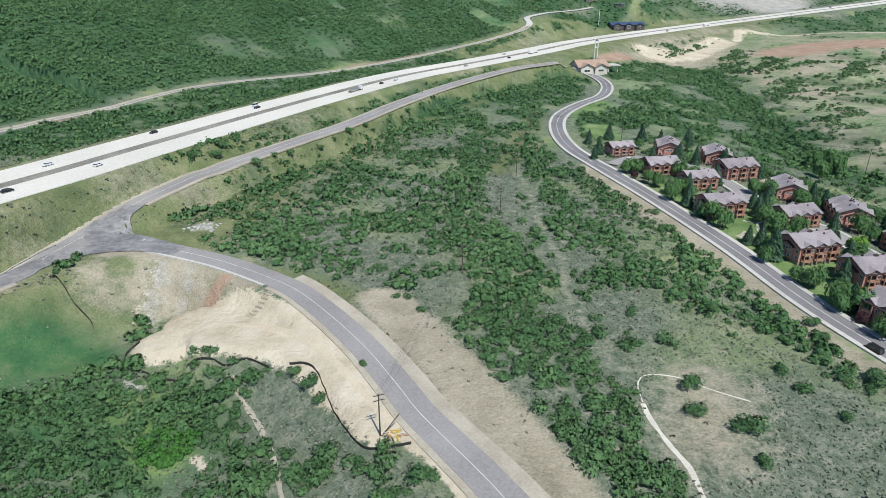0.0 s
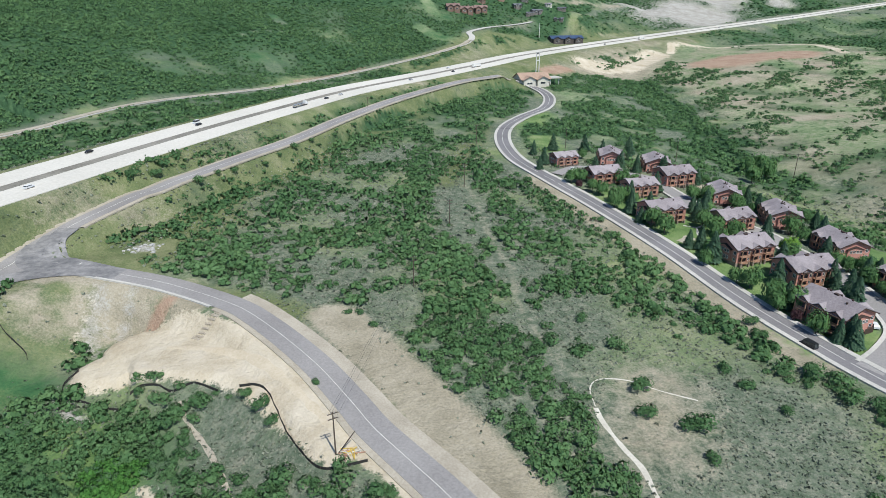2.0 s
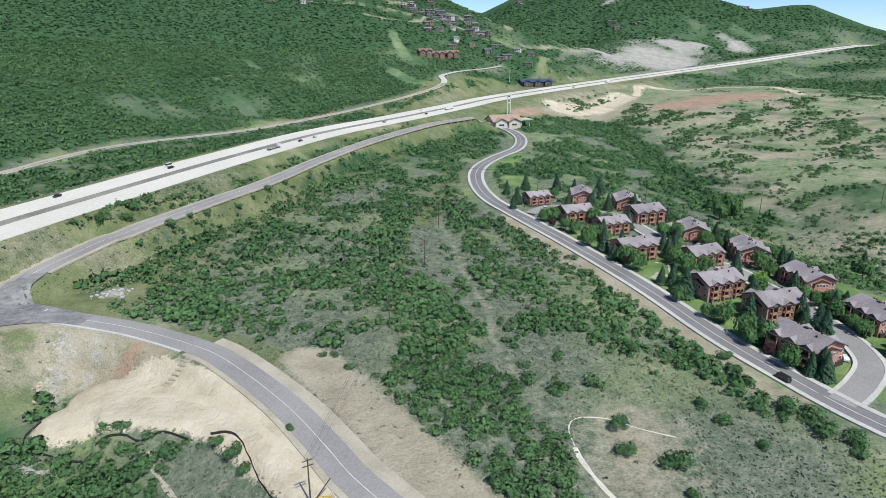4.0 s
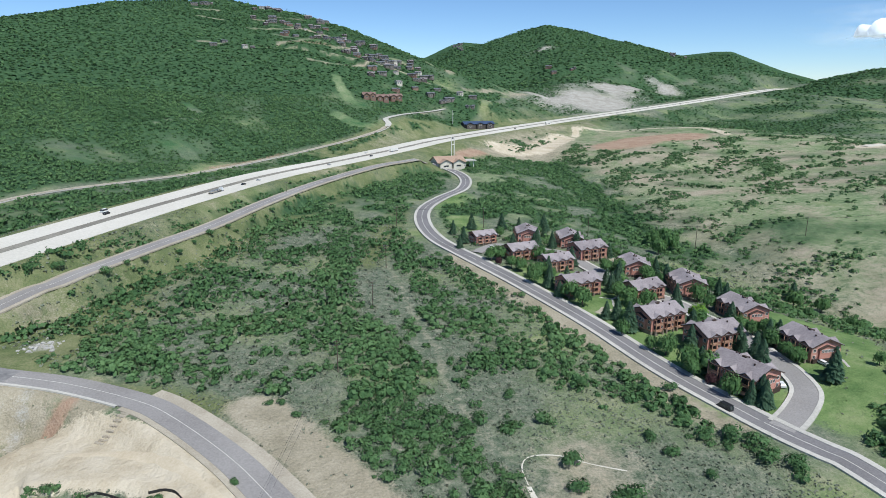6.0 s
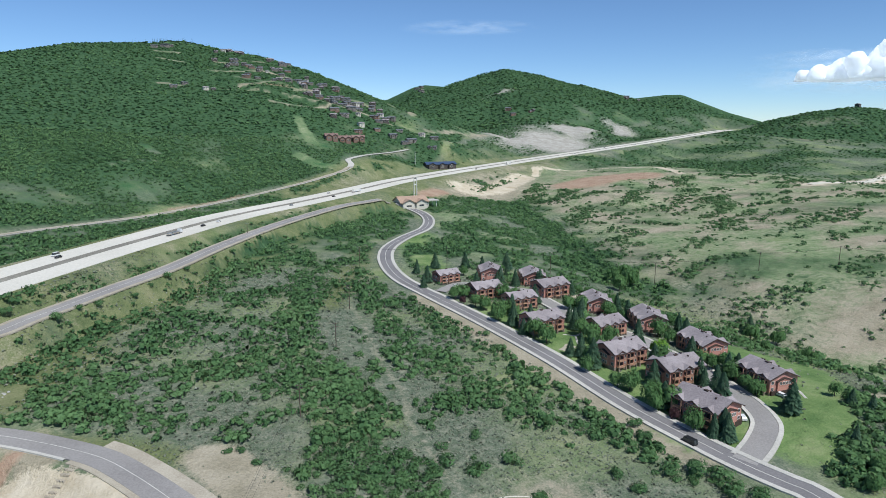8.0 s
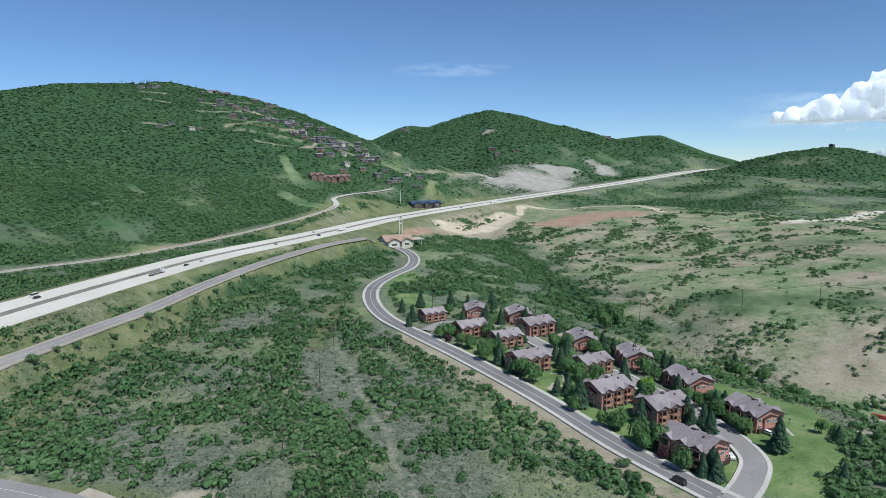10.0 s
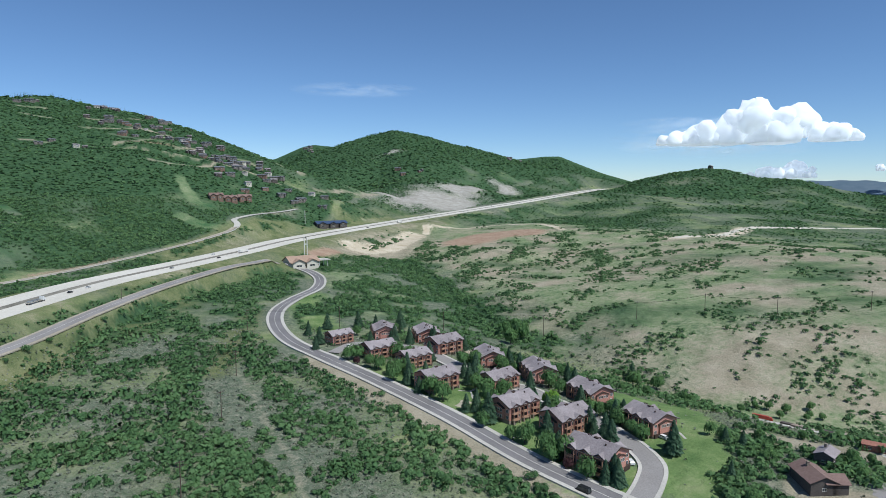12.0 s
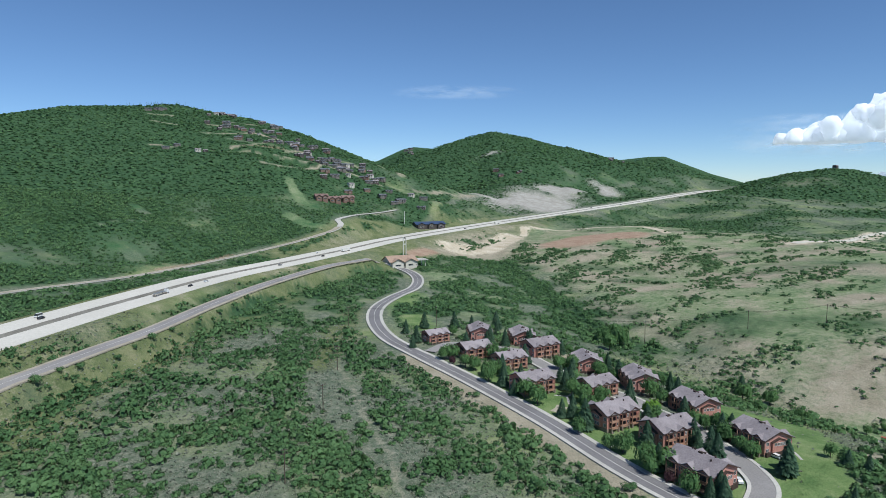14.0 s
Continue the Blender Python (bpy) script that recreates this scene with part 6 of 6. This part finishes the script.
def wires():
    line = new("power_line")
    runs = [[(56, 402, 15.4), (39, 322, 12.4), (26, 268, 11.4), (7, 205, 11.4), (-15, 120, 11.4)], [(56, 402, 15.4), (116, 402, 13.4), (190, 395, 13.4), (259, 371, 15.4), (319, 341, 12.4), (359, 316, 12.4), (380, 275, 12.4), (428, 243, 12.4)]]
    for run in runs:
        for (xa, ya, ha), (xb, yb, hb) in zip(run[:-1], run[1:]):
            za, zb = zat(xa, ya) + ha, zat(xb, yb) + hb
            side = Vector((yb - ya, xa - xb, 0)).normalized()
            for off in (-1.1, 0.5, 1.1):
                bm = bmesh.new()
                last = None
                for k in range(9):
                    u = k / 8
                    p = Vector((xa + (xb - xa) * u, ya + (yb - ya) * u, za + (zb - za) * u - 5.0 * u * (1 - u))) + side * off
                    ring = [bm.verts.new(p + side * 0.03 * math.cos(a) + Vector((0, 0, 0.03 * math.sin(a)))) for a in (0.5, 2.6, 4.7)]
                    for i in range(3 if last else 0):
                        bm.faces.new([last[i], last[(i + 1) % 3], ring[(i + 1) % 3], ring[i]])
                    last = ring
                part("wire", bm, BLACK_CLOTH, line)
    tagged(line, "thin dark power line wires sagging between poles", "power line")


wires()


def silt_fence(points, label):
    line = dense(curve_through(points, 6), 1.6)
    ob = new("silt_fence")
    n = len(line)
    z = ground_z(line[:, 0], line[:, 1])
    bm = bmesh.new()
    for k in range(n - 1):
        a, b = line[k], line[k + 1]
        v = [bm.verts.new(p) for p in ((a[0], a[1], z[k] - 0.1), (b[0], b[1], z[k + 1] - 0.1), (b[0] + 0.12 * math.sin(k * 1.7 + 1.7), b[1], z[k + 1] + 0.85), (a[0] + 0.12 * math.sin(k * 1.7), a[1], z[k] + 0.85))]
        w = [bm.verts.new(q.co + Vector((0.06, 0.06, 0))) for q in v]
        for f in ((v[0], v[1], v[2], v[3]), (w[3], w[2], w[1], w[0]), (v[3], v[2], w[2], w[3]), (v[0], v[3], w[3], w[0]), (v[1], w[1], w[2], v[2])):
            bm.faces.new(f)
    bmesh.ops.remove_doubles(bm, verts=bm.verts[:], dist=0.005)
    part("cloth", bm, BLACK_CLOTH, ob, "sagging black silt cloth")
    for k in range(0, n, 2):
        bm = bmesh.new()
        box(bm, line[k, 0] - 0.04, line[k, 0] + 0.04, line[k, 1] - 0.04, line[k, 1] + 0.04, z[k] - 0.2, z[k] + 1.05)
        part("stake", bm, POLE_WOOD, ob)
    tagged(ob, label, "silt fence")


silt_fence([(-98, 174), (-101, 170), (-98, 164), (-90, 160.5), (-80, 157), (-75, 160), (-69, 159), (-64, 156), (-58, 157), (-50, 153)], "low black silt fence along the foot of the sand fill")
silt_fence([(-44, 152), (-37, 149), (-32, 140), (-28, 131), (-22, 121), (-18, 117), (-12, 116), (-7, 117)], "sagging black silt fence beside the sagebrush")
silt_fence([(-133, 193), (-125, 187), (-118, 183), (-116, 180)], "old silt fence running down the cut slope")


def guard_rail(points, label):
    """A steel beam on timber posts."""
    line = dense(curve_through(points, 6), 3.8)
    z = ground_z(line[:, 0], line[:, 1])
    ob = new("guard_rail")
    bm = bmesh.new()
    last = None
    for (x, y), h in zip(line[:, :2], z):
        ring = [bm.verts.new((x + dx, y, h + dz)) for dx, dz in ((0.05, 0.5), (0.0, 0.62), (0.05, 0.8), (-0.04, 0.8), (-0.08, 0.62), (-0.04, 0.5))]
        for i in range(6 if last else 0):
            bm.faces.new([last[i], last[(i + 1) % 6], ring[(i + 1) % 6], ring[i]])
        last = ring
    part("rail", bm, STEEL, ob, "galvanised steel rail")
    for (x, y), h in zip(line[:, :2], z):
        bm = bmesh.new()
        box(bm, x + 0.06, x + 0.24, y - 0.1, y + 0.1, h - 0.4, h + 0.82)
        part("post", bm, POLE_WOOD, ob)
    tagged(ob, label, "guard rail")


guard_rail([(-187, 129), (-181.5, 139.5), (-155.2, 187), (-151.5, 203), (-146, 222)], "weathered steel guard rail on timber posts beside the frontage road")
guard_rail([(-178, 124), (-170.5, 137), (-150, 175), (-145.5, 184)], "weathered steel guard rail above the cut slope")


def spillway():
    """A stepped chute of rough slabs from the gutter's end down to the fill."""
    ob = new("stone_spillway")
    rng = random.Random(21)
    for k in range(9):
        u = k / 8
        for side in (-1.1, 0.0, 1.1):
            x, y = -57 - 7 * u + side * 0.85, 189 - 7.5 * u - side * 0.6
            bm = bmesh.new()
            box(bm, -0.55, 0.55, -0.5, 0.5, -0.3, rng.uniform(0.12, 0.35))
            bmesh.ops.bevel(bm, geom=bm.edges[:], offset=0.08, segments=1)
            slab = part("slab", bm, GRAVEL, ob)
            slab.matrix_basis = pose(x, y, zat(x, y), rng.uniform(-8, 8), rng.uniform(-8, 8), rng.uniform(0, 90))
    tagged(ob, "pale stone spillway running down the cut bank", "spillway")


spillway()


def boulders():
    rng = random.Random(12)
    for k in range(34):
        x, y = -101 + rng.uniform(-7, 7), 246 + rng.uniform(-7, 7)
        bm = bmesh.new()
        bmesh.ops.create_icosphere(bm, subdivisions=1, radius=rng.uniform(0.35, 1.1))
        for v in bm.verts:
            v.co *= rng.uniform(0.75, 1.2)
            v.co.z *= 0.7
        ob = part("boulder", bm, ROCK)
        ob.matrix_basis = pose(x, y, zat(x, y) + 0.15, 0, 0, rng.uniform(0, 360))
        tagged(ob, "pale grey boulder lying in dry grass", "boulder", "boulders beside the road")


boulders()


# ---- tracks and paths ----
def track(name, points, half, mat, label, lift=0.06):
    xy = dense(curve_through(points, 8), 1.2)
    wob = half * (1 + 0.35 * vnoise(np.arange(len(xy)) * 0.31, np.zeros(len(xy)), 3))
    t = np.gradient(xy[:, :2], axis=0)
    t /= np.linalg.norm(t, axis=1)[:, None]
    rt = np.column_stack([t[:, 1], -t[:, 0]])
    rows = []
    for s in (-1, -0.4, 0.4, 1):
        p = xy[:, :2] + rt * (s * wob)[:, None]
        rows.append(np.column_stack([p, ground_z(p[:, 0], p[:, 1]) + (lift if abs(s) < 1 else -0.04)]))
    n = len(xy)
    faces = [(r * n + k, r * n + k + 1, (r + 1) * n + k + 1, (r + 1) * n + k) for r in range(3) for k in range(n - 1)]
    tagged(poly(name, np.vstack(rows), faces, mat), label, "path", kind="structure")


track("foot_path", [(57, 92), (56, 102), (56, 111), (54, 118), (52, 128), (52, 134)], 0.85, DIRT, "pale worn foot path through sagebrush")
track("foot_path", [(52, 134), (53, 142), (57, 146), (65, 145), (72, 140), (81, 135)], 0.3, DIRT, "faint worn foot path curving through sagebrush")
track("dirt_track", [(-35, 100), (-37, 109), (-43, 124), (-51, 138), (-59, 149), (-62, 154)], 0.9, GRAVEL, "narrow brown dirt track between bushes")
track("fill_haul_road", [(-72, 178), (-57, 173), (-42, 163), (-30, 149), (-18, 132), (-10, 122)], 1.6, SAND, "pale compacted haul road over the sand fill", 0.1)
track("yard_lane", [(262, 205), (266, 188), (264, 172), (257, 155), (248, 140), (240, 120), (232, 105)], 4.5, CONCRETE, "pale dusty lane past the yard", 0.12)
track("turning_circle", [(213, 116), (209, 108), (200, 100)], 6.0, ASPHALT, "grey asphalt turning circle at the houses", 0.15)
track("garden_walk", [(134, 262), (139, 259), (144, 262), (149, 266)], 0.8, CONCRETE, "pale concrete garden walk between the houses", 0.1)
track("garden_walk", [(139, 259), (136, 251), (133, 243), (128, 236)], 0.8, CONCRETE, "pale concrete garden walk down to the road", 0.1)
track("garden_walk", [(129, 205), (134, 207), (138, 206)], 0.8, CONCRETE, "pale concrete walk from the road to a house", 0.1)
track("garden_walk", [(188, 172), (191, 178), (193, 186)], 0.9, CONCRETE, "pale concrete walk round the end house", 0.1)
track("garden_walk", [(119, 312), (124, 318), (128, 315)], 1.4, CONCRETE, "pale concrete terrace among trees", 0.1)
track("games_court", [(124, 243), (132, 248)], 3.4, GRAVEL, "small tan games court beside the road", 0.1)
track("far_road", FAR_ROAD, 7.0, DIRT, "pale far dirt road across the hills", 0.6)


# ---- clouds ----
def cloud(name, bearing, rise, wide, tall, puffs, seed, label):
    rng = random.Random(seed)
    reach = 4600
    c = Vector(spot(bearing, reach, EYE + reach * math.tan(radians(rise))))
    bm = bmesh.new()
    ax = Vector((math.cos(radians(bearing)), -math.sin(radians(bearing)), 0))
    for k in range(puffs):
        u = rng.uniform(-1, 1)
        top = tall * max(0.15, (1 - abs(u - 0.05) ** 1.4)) * rng.uniform(0.35, 1.0)
        r = rng.uniform(0.28, 0.5) * tall * (1.05 - 0.55 * abs(u))
        p = c + ax * (u * wide) + Vector((0, 0, max(0.0, top - r))) + Vector((rng.uniform(-1, 1) * 60, rng.uniform(-1, 1) * 60, 0))
        n0 = len(bm.verts)
        bmesh.ops.create_icosphere(bm, subdivisions=3, radius=r, matrix=Matrix.Translation(p))
        bm.verts.ensure_lookup_table()
        for v in bm.verts[n0:]:
            d = v.co - p
            w = noise.noise(v.co * (2.4 / tall)) * 0.5 + noise.noise(v.co * (6.5 / tall)) * 0.28 + noise.noise(v.co * (15 / tall)) * 0.12
            v.co = p + d * (1 + w)
            if v.co.z < c.z - 0.08 * tall:
                v.co.z = c.z - 0.08 * tall + (v.co.z - c.z + 0.08 * tall) * 0.12
    for f in bm.faces:
        f.smooth = True
    tagged(part(name, bm, CLOUD), label, "cloud", kind="structure")


CLOUD, nt, b = material("cloud_vapour", 1.0)
b.inputs["Base Color"].default_value = (0.9, 0.91, 0.92, 1)
b.inputs["Specular IOR Level"].default_value = 0.0
soft_light = nt.nodes.new("ShaderNodeBsdfTranslucent")
soft_light.inputs[0].default_value = (0.95, 0.96, 0.98, 1)
both = nt.nodes.new("ShaderNodeMixShader")
both.inputs[0].default_value = 0.5
# a faint glow stands in for sunlight scattered inside the cloud
b.inputs["Emission Color"].default_value = (0.86, 0.92, 1.0, 1)
b.inputs["Emission Strength"].default_value = 0.35
nt.links.new(b.outputs[0], both.inputs[1])
nt.links.new(soft_light.outputs[0], both.inputs[2])
nt.links.new(both.outputs[0], nt.nodes["Material Output"].inputs[0])
cloud("cloud_heap", 51.9, 3.7, 520, 270, 60, 2, "bright white heaped summer cloud over the hills")
cloud("cloud_heap", 54.0, 0.75, 150, 120, 18, 5, "small white cloud behind the right summit")
cloud("cloud_heap", 62.3, 1.2, 170, 110, 18, 6, "small white cloud low over the distance")


def wisp(bearing, rise, wide, tall, seed, strength, label):
    """A thin veil of ice cloud, far behind the hills."""
    m, nt, b = material("ice_cloud_veil", 1.0)
    b.inputs["Base Color"].default_value = (0.9, 0.92, 0.95, 1)
    b.inputs["Specular IOR Level"].default_value = 0.0
    # emission added to whiten the veil in place of scattered sunlight
    b.inputs["Emission Color"].default_value, b.inputs["Emission Strength"].default_value = (0.86, 0.92, 1.0, 1), 0.45
    at = nt.nodes.new("ShaderNodeTexCoord").outputs["Object"]
    stretch = nt.nodes.new("ShaderNodeMapping")
    stretch.inputs["Scale"].default_value = (2.2, 1.0, 9.0)
    stretch.inputs["Location"].default_value = (seed * 3.1, 0, seed)
    nt.links.new(at, stretch.inputs[0])
    n = nt.nodes.new("ShaderNodeTexNoise")
    n.inputs["Scale"].default_value, n.inputs["Detail"].default_value, n.inputs["Roughness"].default_value = 1.1, 6, 0.6
    nt.links.new(stretch.outputs[0], n.inputs["Vector"])
    far = nt.nodes.new("ShaderNodeVectorMath")
    far.operation = 'LENGTH'
    oval = nt.nodes.new("ShaderNodeMapping")
    oval.inputs["Scale"].default_value = (1.0, 1.0, wide / tall)
    nt.links.new(at, oval.inputs[0])
    nt.links.new(oval.outputs[0], far.inputs[0])
    edge = calc(nt, 'SUBTRACT', 1.0, far.outputs["Value"])
    veil = calc(nt, 'MULTIPLY', ramp(nt, n.outputs[0], [(0.38, (0, 0, 0)), (0.72, (1, 1, 1))]), calc(nt, 'MAXIMUM', edge, 0.0))
    veil = calc(nt, 'MULTIPLY', veil, strength)
    both = nt.nodes.new("ShaderNodeMixShader")
    nt.links.new(veil, both.inputs[0])
    nt.links.new(nt.nodes.new("ShaderNodeBsdfTransparent").outputs[0], both.inputs[1])
    nt.links.new(b.outputs[0], both.inputs[2])
    nt.links.new(both.outputs[0], nt.nodes["Material Output"].inputs[0])
    reach = 4750
    k = tall / wide
    ob = poly("high_cloud", [(-1, 0, -k), (1, 0, -k), (1, 0, k), (-1, 0, k)], [(0, 1, 2, 3)], m)
    ob.matrix_world = pose(*spot(bearing, reach, EYE + reach * math.tan(radians(rise))), 0, 0, -bearing) @ Matrix.Scale(wide, 4)
    ob.visible_shadow = False
    tagged(ob, label, "cloud", kind="structure")


wisp(49.0, 3.9, 760, 150, 1, 1.1, "thin white veil of high cloud beside the heaped cloud")
wisp(18.0, 8.4, 520, 60, 4, 0.4, "faint wisp of high ice cloud over the peak")
wisp(46.0, 5.3, 430, 45, 7, 0.4, "faint wisp of high ice cloud")


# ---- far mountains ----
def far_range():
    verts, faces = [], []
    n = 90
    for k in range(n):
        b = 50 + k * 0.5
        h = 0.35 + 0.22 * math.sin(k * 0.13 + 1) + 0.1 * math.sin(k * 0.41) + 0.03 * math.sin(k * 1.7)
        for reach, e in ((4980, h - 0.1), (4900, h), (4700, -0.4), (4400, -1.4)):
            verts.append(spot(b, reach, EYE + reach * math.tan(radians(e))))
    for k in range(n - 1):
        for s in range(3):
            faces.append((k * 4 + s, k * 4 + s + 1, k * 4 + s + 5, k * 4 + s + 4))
    # the haze of distance is painted in: wooded slopes coloured blue
    ob = poly("backdrop", verts, faces, speckled("haze_tinted_woods", (0.07, 0.11, 0.15), (0.11, 0.15, 0.19), 60, 1.0, 0), None, True)
    tagged(ob, "distant wooded mountain range with blue haze painted into its colour", "mountains", kind="structure")


far_range()
